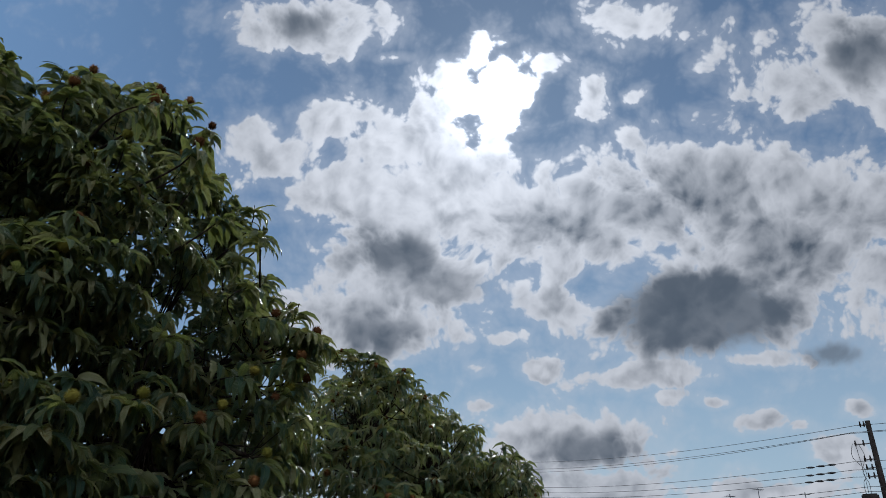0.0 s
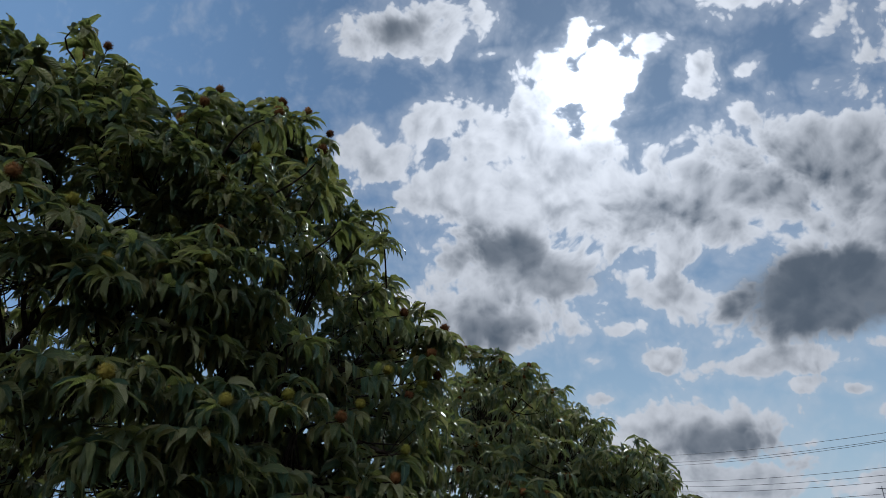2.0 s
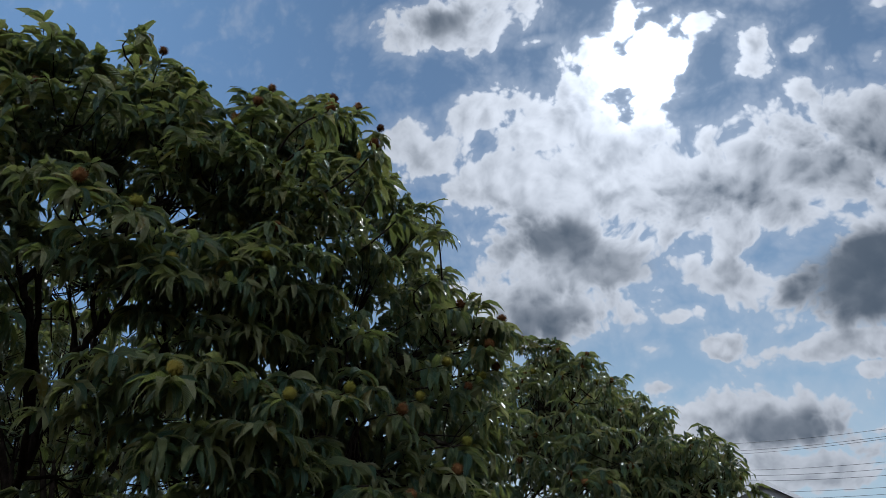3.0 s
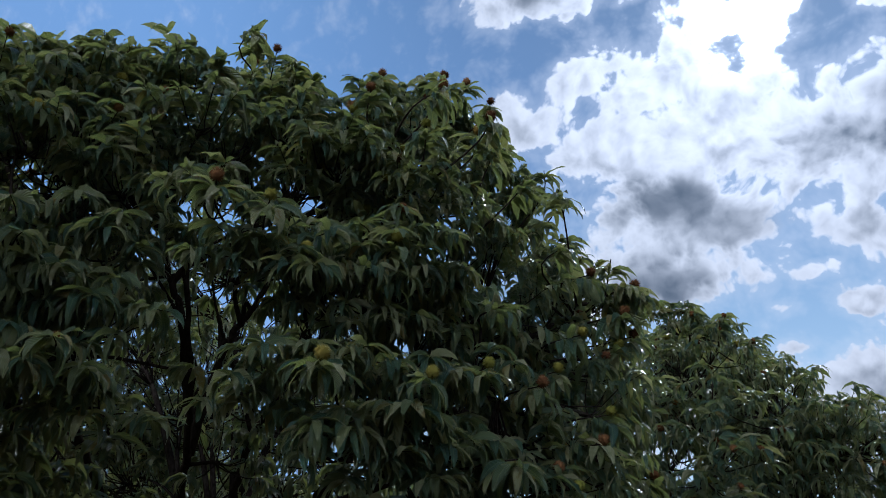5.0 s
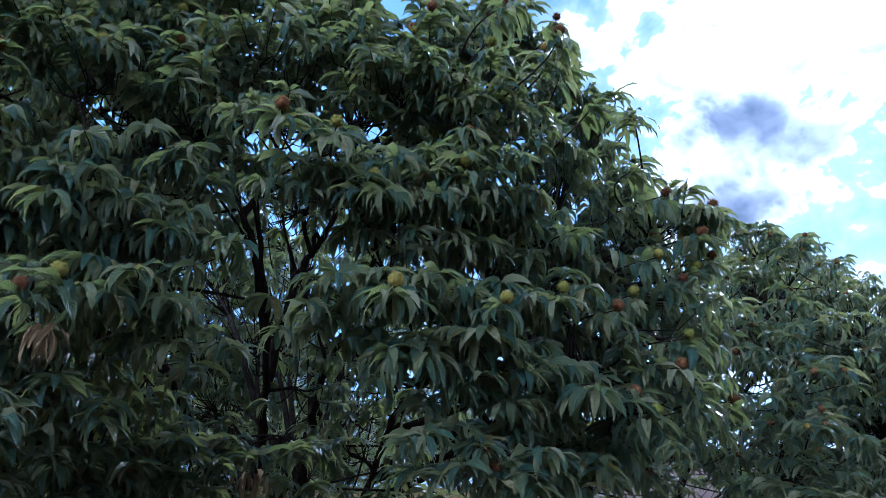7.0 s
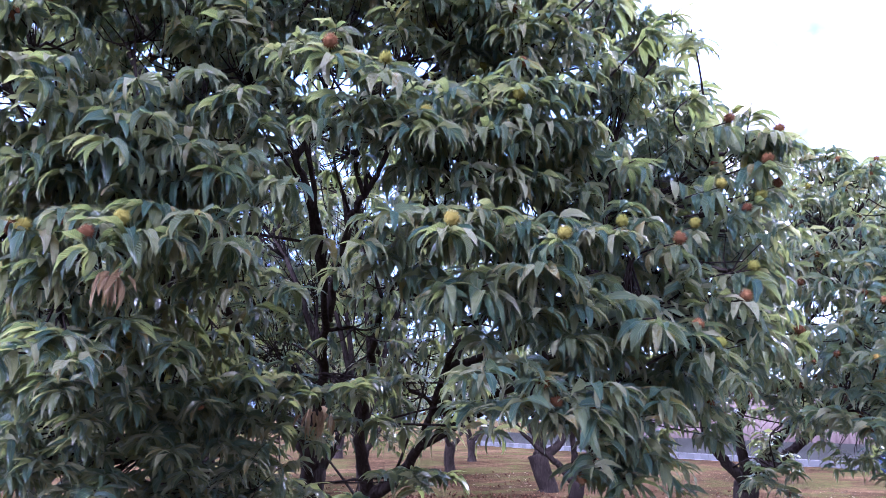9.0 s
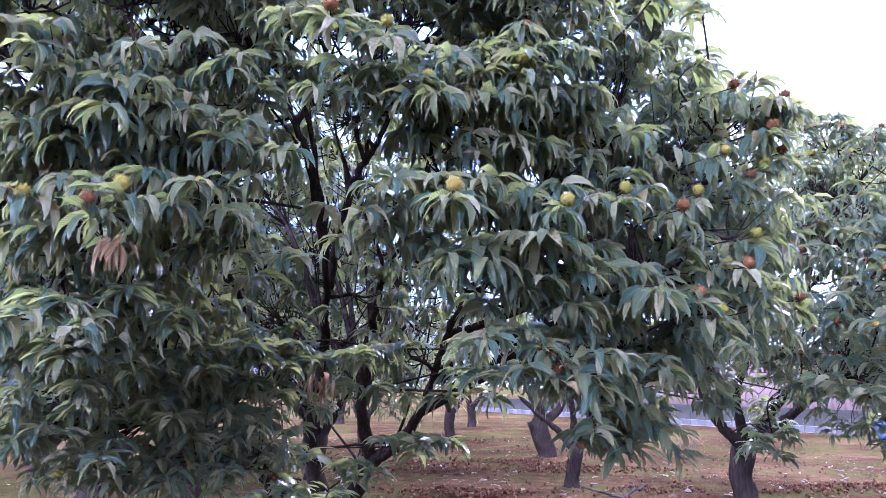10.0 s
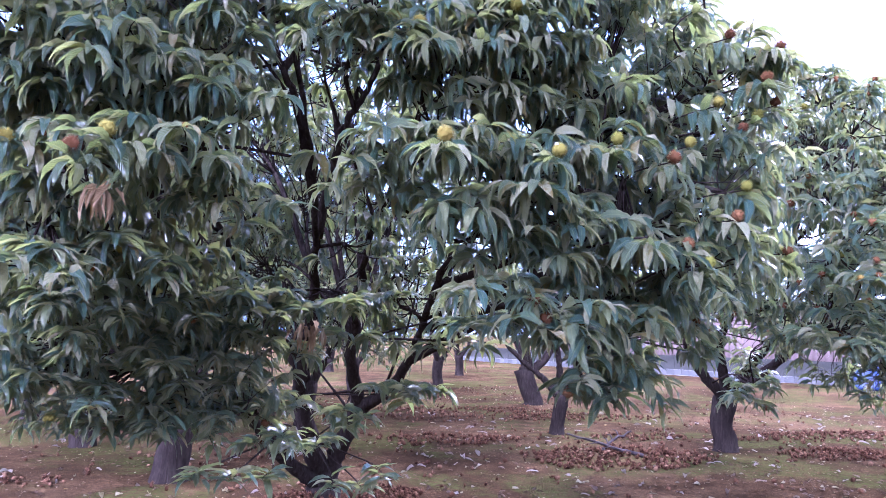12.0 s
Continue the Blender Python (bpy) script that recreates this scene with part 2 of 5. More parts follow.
M_BUR_GREEN = bur_material("bur_green", True, (0.1, (0.115, 0.118, 0.022)), (0.7, (0.17, 0.145, 0.03)), (1.0, (0.22, 0.11, 0.03)))
M_BUR_BROWN = bur_material("bur_brown", True, (0.1, (0.066, 0.030, 0.014)), (0.6, (0.115, 0.055, 0.022)), (1.0, (0.20, 0.11, 0.045)))
M_HUSK = bur_material("bur_husk", False, (0.1, (0.026, 0.012, 0.007)), (0.5, (0.072, 0.034, 0.018)), (0.8, (0.14, 0.074, 0.038)), (1.0, (0.24, 0.15, 0.085)))
M_HUSK_ONE = bur_material("bur_husk_single", True, (0.1, (0.045, 0.021, 0.013)), (0.6, (0.11, 0.056, 0.028)), (1.0, (0.20, 0.12, 0.065)))


def soil_material():
    m, q, p, o = material("orchard_soil", 0.95)
    pos = q.add("ShaderNodeTexCoord").outputs["Object"]
    a, b, c = q.noise(pos, 0.35, 4.0), q.noise(pos, 3.2, 6.0, 0.65), q.noise(pos, 34.0, 6.0, 0.75)
    tone = q.math("ADD", q.math("ADD", q.math("MULTIPLY", a, 0.40), q.math("MULTIPLY", b, 0.35)), q.math("MULTIPLY", c, 0.42))
    col = ramp(q, tone, (0.44, (0.016, 0.0105, 0.0062)), (0.58, (0.053, 0.031, 0.0145)), (0.72, (0.150, 0.092, 0.043)))
    crumbs = q.step(q.noise(pos, 70.0, 4.0, 0.7), 0.56, 0.64)
    col = q.mix(q.math("MULTIPLY", crumbs, 0.6), col, (0.030, 0.018, 0.012))
    chaff = q.step(q.noise(pos, 55.0, 3.0, 0.6, 0.8), 0.64, 0.70)
    col = q.mix(q.math("MULTIPLY", chaff, 0.55), col, (0.17, 0.12, 0.075))
    moss = q.math("MULTIPLY", q.step(q.noise(pos, 0.55, 5.0, 0.6, 0.4), 0.46, 0.58), q.step(q.noise(pos, 14.0, 5.0, 0.65), 0.36, 0.6))
    col = q.mix(q.math("MULTIPLY", moss, 0.85), col, (0.058, 0.064, 0.016))
    q.put(p.inputs["Base Color"], col)
    bump(q, p, q.math("ADD", b, q.math("MULTIPLY", c, 0.8)), 1.0, 0.05)
    return m


M_SOIL = soil_material()


def plain(name, c1, c2, rough, scale=6.0, metal=0.0, relief=0.15, depth=0.01):
    """A surface of two close tones, mottled at two scales, with fine relief."""
    m, q, p, o = material(name, rough)
    pos = q.add("ShaderNodeTexCoord").outputs["Object"]
    a, b = q.noise(pos, scale, 5.0, 0.6), q.noise(pos, scale * 9, 4.0, 0.6)
    q.put(p.inputs["Base Color"], q.mix(q.step(q.math("ADD", q.math("MULTIPLY", a, 0.7), q.math("MULTIPLY", b, 0.3)), 0.35, 0.65), c1, c2))
    p.inputs["Metallic"].default_value = metal
    bump(q, p, b, relief, depth)
    return m


def block_material():
    m, q, p, o = material("concrete_block", 0.9)
    pos = q.add("ShaderNodeTexCoord").outputs["Object"]
    rand = q.add("ShaderNodeObjectInfo").outputs["Random"]
    tone = q.math("ADD", q.math("MULTIPLY", rand, 0.5), q.math("MULTIPLY", q.noise(pos, 2.5, 5.0), 0.6))
    col = ramp(q, tone, (0.2, (0.055, 0.056, 0.050)), (0.6, (0.078, 0.078, 0.070)), (0.9, (0.11, 0.11, 0.10)))
    q.put(p.inputs["Base Color"], col)
    bump(q, p, q.noise(pos, 90.0, 3.0), 0.4, 0.01)
    return m


M_BLOCK = block_material()
M_MORTAR = plain("mortar", (0.16, 0.16, 0.16), (0.24, 0.235, 0.23), 0.95)
M_SIDING = plain("house_siding", (0.10, 0.074, 0.060), (0.135, 0.10, 0.084), 0.75, 1.5)
M_SIDING_GREY = plain("grey_siding", (0.28, 0.29, 0.31), (0.35, 0.36, 0.38), 0.75, 1.5)
M_ROOF = plain("roof_slate", (0.07, 0.075, 0.085), (0.12, 0.125, 0.135), 0.7, 2.0)
M_TRIM = plain("pale_trim", (0.5, 0.5, 0.5), (0.6, 0.6, 0.6), 0.6, 2.0)
M_GLASS_DARK = plain("window_glass", (0.03, 0.035, 0.04), (0.05, 0.055, 0.06), 0.08, 1.0, 0.0, 0.0)
M_POLE = plain("pole_wood", (0.016, 0.014, 0.013), (0.030, 0.026, 0.024), 0.85, 3.0)
M_STEEL = plain("weathered_steel", (0.10, 0.10, 0.105), (0.17, 0.17, 0.18), 0.6, 5.0, 0.8)
M_CABLE = plain("cable_rubber", (0.012, 0.012, 0.013), (0.022, 0.022, 0.024), 0.6)
M_TARP = plain("blue_tarp", (0.004, 0.014, 0.048), (0.007, 0.022, 0.075), 0.5, 4.0, 0.0, 0.4, 0.03)
M_WOOD = plain("dead_wood", (0.03, 0.024, 0.021), (0.075, 0.062, 0.055), 0.85, 9.0, 0.0, 0.5)


# ---- mesh tools ----
def mesh_from(name, verts, faces, mats, uvs=None, smooth=True):
    """A mesh from arrays: verts n x 3, faces a list of index arrays of one width each."""
    me = bpy.data.meshes.new(name)
    verts = np.asarray(verts, dtype=np.float32)
    faces = [np.asarray(f, dtype=np.int32) for f in faces if len(f)]
    loops = np.concatenate([f.ravel() for f in faces])
    sizes = np.concatenate([np.full(len(f), f.shape[1], dtype=np.int32) for f in faces])
    me.vertices.add(len(verts))
    me.vertices.foreach_set("co", verts.ravel())
    me.loops.add(len(loops))
    me.loops.foreach_set("vertex_index", loops)
    me.polygons.add(len(sizes))
    me.polygons.foreach_set("loop_start", np.concatenate([[0], np.cumsum(sizes)[:-1]]).astype(np.int32))
    me.polygons.foreach_set("loop_total", sizes)
    me.polygons.foreach_set("use_smooth", np.full(len(sizes), smooth))
    if uvs is not None:
        me.uv_layers.new(name="UVMap").data.foreach_set("uv", np.asarray(uvs, dtype=np.float32)[loops].ravel())
    for m in mats if isinstance(mats, (list, tuple)) else (mats,):
        me.materials.append(m)
    me.update(calc_edges=True)
    return me


def bm_mesh(name, bm, mat, smooth=False):
    me = bpy.data.meshes.new(name)
    if smooth:
        for f in bm.faces:
            f.smooth = True
    bm.to_mesh(me)
    bm.free()
    me.materials.append(mat)
    return me


def part(name, me, parent=None, label="", at=None):
    """Links a mesh as one object, under a thing or a part."""
    ob = new(name, me)
    if parent is not None:
        ob.parent = parent
    if at is not None:
        ob.matrix_local = at
    return tagged(ob, label)


def tubes(paths, sides=6):
    """Tapered tubes along paths of (points, radii): one vertex and one face array."""
    V, Q, base = [], [], 0
    ang = np.linspace(0, 2 * np.pi, sides, endpoint=False)
    for pts, rad in paths:
        pts = np.asarray(pts, float)
        tan = np.gradient(pts, axis=0)
        tan /= np.linalg.norm(tan, axis=1, keepdims=True) + 1e-9
        ref = np.where(np.abs(tan[:, 2:3]) > 0.9, [[1.0, 0, 0]], [[0, 0, 1.0]])
        a = np.cross(tan, ref)
        a /= np.linalg.norm(a, axis=1, keepdims=True) + 1e-9
        b = np.cross(tan, a)
        rad = np.asarray(rad, float)
        ring = pts[:, None] + (a[:, None] * np.cos(ang)[None, :, None] + b[:, None] * np.sin(ang)[None, :, None]) * rad[:, None, None]
        n = len(pts)
        V.append(ring.reshape(-1, 3))
        i = np.arange(n - 1)[:, None] * sides + np.arange(sides)[None]
        j = np.arange(n - 1)[:, None] * sides + (np.arange(sides)[None] + 1) % sides
        Q.append(np.stack([i, i + sides, j + sides, j], -1).reshape(-1, 4) + base)
        V.append(pts[[0, -1]])
        c0, c1 = base + n * sides, base + n * sides + 1
        k = np.arange(sides)
        top = base + (n - 1) * sides
        Q.append(np.stack([np.full(sides, c0), base + k, base + (k + 1) % sides, np.full(sides, c0)], -1)[:, :4])
        Q.append(np.stack([np.full(sides, c1), top + (k + 1) % sides, top + k, np.full(sides, c1)], -1)[:, :4])
        base += n * sides + 2
    V, Q = np.concatenate(V), np.concatenate(Q)
    tri = Q[:, 0] == Q[:, 3]
    return V, [Q[~tri], Q[tri][:, :3]]


def spline(pts, n):
    """A smooth line through a few points."""
    pts = np.asarray(pts, float)
    if len(pts) == 2:
        return pts[0] + (pts[1] - pts[0]) * np.linspace(0, 1, n)[:, None]
    P = np.concatenate([[2 * pts[0] - pts[1]], pts, [2 * pts[-1] - pts[-2]]])
    out = []
    for t in np.linspace(0, len(pts) - 1, n):
        i = min(int(t), len(pts) - 2)
        f = t - i
        a, b, c, d = P[i:i + 4]
        out.append(0.5 * (2 * b + (c - a) * f + (2 * a - 5 * b + 4 * c - d) * f * f + (3 * b - a - 3 * c + d) * f ** 3))
    return np.array(out)


STATIONS = {6: (np.array([0, 0.13, 0.36, 0.62, 0.84, 1.0]), np.array([0.10, 0.70, 1.0, 0.88, 0.48, 0.02])),
            4: (np.array([0, 0.25, 0.65, 1.0]), np.array([0.12, 0.92, 0.85, 0.02]))}


def leaves(pos, az, elev, droop, length, width, roll, fold, wave, n=6):
    """Leaf blades: each leaves its place towards az, elev, bends down by droop over its length, is folded along its midrib and waved."""
    s, prof = STATIONS[n]
    k = len(az)
    th = elev[:, None] - droop[:, None] * (0.25 * s + 0.75 * s ** 0.85)[None]
    ds = np.diff(s, prepend=0)[None] * length[:, None]
    r, z = np.cumsum(ds * np.cos(th), 1), np.cumsum(ds * np.sin(th), 1)
    h = np.stack([np.cos(az), np.sin(az)], -1)
    side = np.stack([-np.sin(az) * np.cos(roll), np.cos(az) * np.cos(roll), np.sin(roll)], -1)
    mid = np.concatenate([h[:, None] * r[..., None], z[..., None]], -1) + pos[:, None]
    nrm = np.concatenate([-h[:, None] * np.sin(th)[..., None], np.cos(th)[..., None]], -1)
    w = (prof[None] * width[:, None] * 0.5)[..., None]
    lift = nrm * w * np.tan(fold)[:, None, None]
    rip = nrm * (wave[:, None] * np.sin(s[None] * 9 + az[:, None] * 7))[..., None] * w
    L = mid + side[:, None] * w + lift + rip
    R = mid - side[:, None] * w + lift - rip
    V = np.stack([L, mid, R], 2).reshape(-1, 3)
    uv = np.stack([np.stack([np.full(n, u), s], -1) for u in (0.0, 0.5, 1.0)], 1).reshape(-1, 2)
    i = np.arange(n - 1)
    f = np.concatenate([np.stack([3 * i, 3 * i + 3, 3 * i + 4, 3 * i + 1], -1), np.stack([3 * i + 1, 3 * i + 4, 3 * i + 5, 3 * i + 2], -1)])
    F = (f[None] + (np.arange(k) * 3 * n)[:, None, None]).reshape(-1, 4)
    return V, F, np.tile(uv, (k, 1))


def shoot_leaves(rng, O, D, S, count, size):
    """Where leaves sit on shoots: origin O, direction D, length S. Two rows along the twig, drooping, and a tuft at its end."""
    m = len(O)
    i = np.arange(count)[None]
    t = 0.25 + 0.75 * ((i + rng.uniform(0, 0.8, (m, count))) / count) ** 0.6
    p = O[:, None] + D[:, None] * (t * S[:, None])[..., None]
    p[..., 2] -= 0.28 * S[:, None] * t ** 2
    a0 = np.arctan2(D[:, 1], D[:, 0])[:, None]
    hand = np.where((i + rng.integers(0, 2, (m, 1))) % 2, 1.0, -1.0)
    spread = np.where(t > 0.88, rng.uniform(0.0, 2.9, (m, count)), rng.uniform(0.4, 1.7, (m, count)))
    az = a0 + hand * spread
    up = np.arcsin(np.clip(D[:, 2], -1, 1))[:, None]
    elev = 0.3 * up + rng.normal(0.36, 0.28, (m, count))
    elev = np.clip(elev, -0.6, 0.7)
    droop = rng.uniform(1.15, 2.5, (m, count)) * np.clip(0.5 + 0.28 * (p[..., 2] - 0.6), 0.55, 1.0)  # the shaded leaves lie flatter
    length = size * rng.uniform(0.68, 1.06, (m, count)) * (1.0 - 0.12 * (t > 0.9))
    k = m * count
    return (p.reshape(-1, 3), az.ravel(), elev.ravel(), droop.ravel(), length.ravel(), length.ravel() * rng.uniform(0.215, 0.275, k),
            rng.normal(0, 0.6, k), rng.uniform(0.1, 0.45, k), rng.normal(0, 0.25, k))


def spiny(rng, spikes, core=0.62, thick=0.05, n_ico=2):
    """A ball of unit size with many thin spines."""
    bm = bmesh.new()
    bmesh.ops.create_icosphere(bm, subdivisions=n_ico, radius=core)
    V = [np.array([v.co[:] for v in bm.verts])]
    F = [np.array([[v.index for v in f.verts] for f in bm.faces])]
    bm.free()
    base = len(V[0])
    d = rng.normal(size=(spikes, 3))
    d /= np.linalg.norm(d, axis=1, keepdims=True)
    a = np.cross(d, rng.normal(size=(spikes, 3)))
    a /= np.linalg.norm(a, axis=1, keepdims=True)
    b = np.cross(d, a)
    for k in range(3):
        V.append(d * core * 0.95 + (a * math.cos(k * 2.094) + b * math.sin(k * 2.094)) * thick)
    V.append(d * rng.uniform(0.86, 1.05, (spikes, 1)) + a * rng.normal(0, 0.08, (spikes, 1)))
    i = np.arange(spikes) + base
    for k in range(3):
        F.append(np.stack([i + k * spikes, i + (k + 1) % 3 * spikes, i + 3 * spikes], -1))
    return np.concatenate(V), np.concatenate(F)


# ---- ground ----
def ground_height(x, y):
    return 0.035 * noise.noise(Vector((x * 0.35, y * 0.35, 0))) + 0.015 * noise.noise(Vector((x * 1.7, y * 1.7, 3)))


def build_ground():
    near_x, near_y = np.arange(-10, 24.01, 0.22), np.arange(-4, 30.01, 0.22)
    far = np.array([3, 8, 16, 30, 60, 120, 300, 800, 2000])
    xs = np.concatenate([(-10 - far)[::-1], near_x, 24 + far])
    ys = np.concatenate([(-4 - far)[::-1], near_y, 30 + far])
    X, Y = np.meshgrid(xs, ys, indexing="ij")
    Z = np.array([ground_height(x, y) if -10 <= x <= 24 and -4 <= y <= 30 else 0.0 for x, y in zip(X.ravel(), Y.ravel())])
    nx, ny = X.shape
    i = (np.arange(nx - 1)[:, None] * ny + np.arange(ny - 1)[None]).ravel()
    me = mesh_from("ground", np.stack([X.ravel(), Y.ravel(), Z], -1), [np.stack([i, i + ny, i + ny + 1, i + 1], -1)], M_SOIL)
    tagged(part("ground", me), "bare reddish-brown orchard soil with thin patches of moss", "ground", kind="structure")


build_ground()

# ---- chestnut trees ----
LEAF_LENGTH = 0.172
BUR_GREEN = mesh_from("bur_green", *(lambda v, f: (v, [f]))(*spiny(np.random.default_rng(3), 400, 0.54, 0.030)), M_BUR_GREEN)
BUR_BROWN = mesh_from("bur_brown", *(lambda v, f: (v, [f]))(*spiny(np.random.default_rng(4), 400, 0.54, 0.030)), M_BUR_BROWN)


def leaf_meshes():
    out = []
    rng = np.random.default_rng(11)
    for k in range(12):
        one = lambda v: np.array([v])
        V, F, uv = leaves(np.zeros((1, 3)), one(0.0), one(rng.uniform(0.0, 0.55)), one(0.6 + 1.6 * k / 11), one(1.0), one(rng.uniform(0.24, 0.29)),
                          one(rng.normal(0, 0.3)), one(rng.uniform(0.15, 0.55)), one(rng.normal(0, 0.25)))
        out.append(mesh_from("leaf", V, [F], M_LEAF_ONE, uv))
    return out


LEAF_ONE = leaf_meshes()


def lobe_shoots(rng, lobes, density, middle):
    """Shoots over the outside of the lobes of a crown, and a few inside: origins, directions, lobe numbers."""
    O, D, W = [], [], []
    for k, (x, y, z, r, *share) in enumerate(lobes):
        m = max(6, int(density * r * r * (share[0] if share else 1.0)))
        n = rng.normal(size=(m, 3))
        n /= np.linalg.norm(n, axis=1, keepdims=True)
        n[:, 2] = np.where(n[:, 2] < -0.85, -n[:, 2], n[:, 2])
        rad = max(r - 0.20, 0.45 * r) * np.where(rng.random(m) < 0.72, rng.uniform(0.72, 1.0, m), rng.uniform(0.2, 0.72, m))
        p = np.array([x, y, z]) + n * rad[:, None] * np.array([1, 1, 0.95])
        out = p - np.array(middle)
        out /= np.linalg.norm(out, axis=1, keepdims=True)
        d = n * 0.7 + out * 0.5 + rng.normal(0, 0.25, (m, 3))
        d[:, 2] += 0.25 + 0.7 * np.maximum(n[:, 2], 0)
        d /= np.linalg.norm(d, axis=1, keepdims=True)
        O.append(p), D.append(d), W.append(np.full(m, k))
    return np.concatenate(O), np.concatenate(D), np.concatenate(W)


def chestnut_tree(seed, base, stems, lobes, density, label, size=LEAF_LENGTH, detail=6, count=11, burs=30, clusters=(), brown=0.5, trunk_r=0.16, trunk_h=0.8, twig_sides=3, group="chestnut trees of the orchard", dead=(), stem_share=0.62, branches=0, tilt=(0, 0), sprays=(), stem_r=(), boughs=()):
    """A chestnut tree: a flared trunk that forks into stems, limbs to each lobe of the crown, twigs, drooping leaves and burs.
    stems: lists of points from the fork on. boughs: radius and points of the large limbs that leave the stems.
    clusters: (x, y, z, brown) shoots with a bur, their leaves single. sprays: (x, y, z, half width) fans of shoots at the branch ends."""
    rng = np.random.default_rng(seed)
    tree = tagged(new("chestnut_tree"), label, "tree", group)
    tree.location = base
    b = np.array(base, float)
    loc = lambda P: np.asarray(P, float) - b
    # trunk with root flare
    fork = np.array([base[0] + tilt[0], base[1] + tilt[1], trunk_h]) + rng.normal(0, 0.03, 3) * [1, 1, 0]
    tp = spline([b + [0, 0, -0.08], b + [0, 0, 0.12], (b + fork) / 2 + rng.normal(0, 0.02, 3) * [1, 1, 0], fork], 12)
    h = np.linspace(0, 1, 12)
    tr = trunk_r * (1.0 + 0.55 * np.exp(-h * 7) + 0.10 * np.exp(-(1 - h) * 6))
    V, F = tubes([(loc(tp), tr)], 18)
    V += np.stack([rng.normal(0, 0.006, len(V)), rng.normal(0, 0.006, len(V)), np.zeros(len(V))], -1)
    part("trunk", mesh_from("trunk", V, F, M_BARK), tree)
    ends = []
    runs = [(stem_r[k] if stem_r else trunk_r * stem_share, [fork - [0, 0, 0.12]] + [np.array(p) for p in st]) for k, st in enumerate(stems)]
    for r0, st in runs + [(r, [np.array(p) for p in st]) for r, st in boughs]:
        line = spline(st, 6 * len(st))
        line[3:] += rng.normal(0, 0.006, (len(line) - 3, 3))
        rad = 0.016 + (r0 - 0.016) * (1 - np.linspace(0, 1, len(line))) ** (1.9 if stem_r else 0.85)
        V, F = tubes([(loc(line), rad)], 10)
        part("stem", mesh_from("stem", V, F, M_BARK), tree)
        ends.append(line)
    limbs = []
    for x, y, z, r, *_ in lobes:
        c = np.array([x, y, z])
        line = min(ends, key=lambda l: np.min(np.linalg.norm(l - c, axis=1) + np.maximum(0, l[:, 2] - c[2] + 0.2)))
        j = int(np.argmin(np.linalg.norm(line - c, axis=1) + 1.3 * np.maximum(0, line[:, 2] - c[2] + 0.3)))
        j = max(j, 3)
        s = line[j]
        m = (s + c) / 2 + [0, 0, 0.10 * np.linalg.norm(c - s)] + rng.normal(0, 0.06, 3)
        p = spline([s, m, c], 9)
        r0 = min(0.032, 0.012 + 0.010 * np.linalg.norm(c - s))
        V, F = tubes([(loc(p), np.linspace(r0, 0.010, 9))], 7)
        part("limb", mesh_from("limb", V, F, M_BARK), tree)
        limbs.append(p)
    # bare branches inside the crown
    for k in range(branches):
        line = ends[k % len(ends)]
        s = line[rng.integers(9, len(line) - 3)]
        near = [np.array(l[:3]) for l in lobes if 0.7 < np.linalg.norm(np.array(l[:3]) - s) < 2.0 and l[2] > s[2] - 0.1]
        if not near:
            continue
        c = near[rng.integers(len(near))] + rng.normal(0, 0.15, 3)
        kink = (s + c) / 2 + rng.normal(0, 0.10, 3) + [0, 0, 0.08]
        V, F = tubes([(loc(spline([s, s * 0.7 + kink * 0.3 + rng.normal(0, 0.04, 3), kink, c], 12)), np.linspace(rng.uniform(0.012, 0.024), 0.004, 12))], 6)
        part("branch", mesh_from("branch", V, F, M_BARK), tree)
    middle = (b[0], b[1], trunk_h + 0.4)
    O, D, W = lobe_shoots(rng, lobes, density, middle)
    wood = np.concatenate([l[5:] for l in ends])               # where a branch may start
    for x, y, z, r in sorted(sprays, key=lambda f: np.min(np.linalg.norm(wood - np.array(f[:3]), axis=1))):
        c = np.array([x, y, z])
        out = (c - b) * [1, 1, 0]
        out /= np.linalg.norm(out)
        side = np.array([-out[1], out[0], 0])
        m = int(np.clip(round(42 * r), 2, 10))
        u = np.linspace(-0.75, 0.75, m) + rng.uniform(-0.15, 0.15, m)
        o = c - out * 0.16 + side * (u * r * 0.75)[:, None] + rng.normal(0, 0.05, (m, 1)) * out
        o[:, 2] += 0.05 - 0.35 * r * np.abs(u) + rng.uniform(-0.5, 0.15, m) * r
        d = out + side * (u * 0.9)[:, None] + rng.normal(0, 0.12, (m, 3))
        d[:, 2] = rng.uniform(0.05, 0.45, m) if z < 3.2 else rng.uniform(0.6, 1.5, m)
        d /= np.linalg.norm(d, axis=1, keepdims=True)
        cost = np.linalg.norm(wood - c, axis=1) + 1.3 * np.maximum(0, wood[:, 2] - z + 0.1)
        foot, tip = wood[np.argmin(np.where(cost < 0.3, 9, cost))], c - out * 0.2
        mid = (foot + tip) / 2 + [0, 0, 0.08 * np.linalg.norm(tip - foot)] + rng.normal(0, 0.07, 3)
        p = spline([foot, mid, tip], 9)
        V, F = tubes([(loc(p), np.linspace(min(0.011, 0.006 + 0.003 * np.linalg.norm(tip - foot)), 0.006, 9))], 6)
        part("branch", mesh_from("branch", V, F, M_BARK), tree)
        limbs.append(p)
        wood = np.concatenate([wood, p[2:]])
        O, D, W = np.concatenate([O, o]), np.concatenate([D, d]), np.concatenate([W, np.full(m, len(limbs) - 1)])
    S = rng.uniform(0.14, 0.32, len(O)) * np.where(D[:, 2] > 0.62, 1.4, 1.0)
    V, F, uv, base = [], [], [], 0
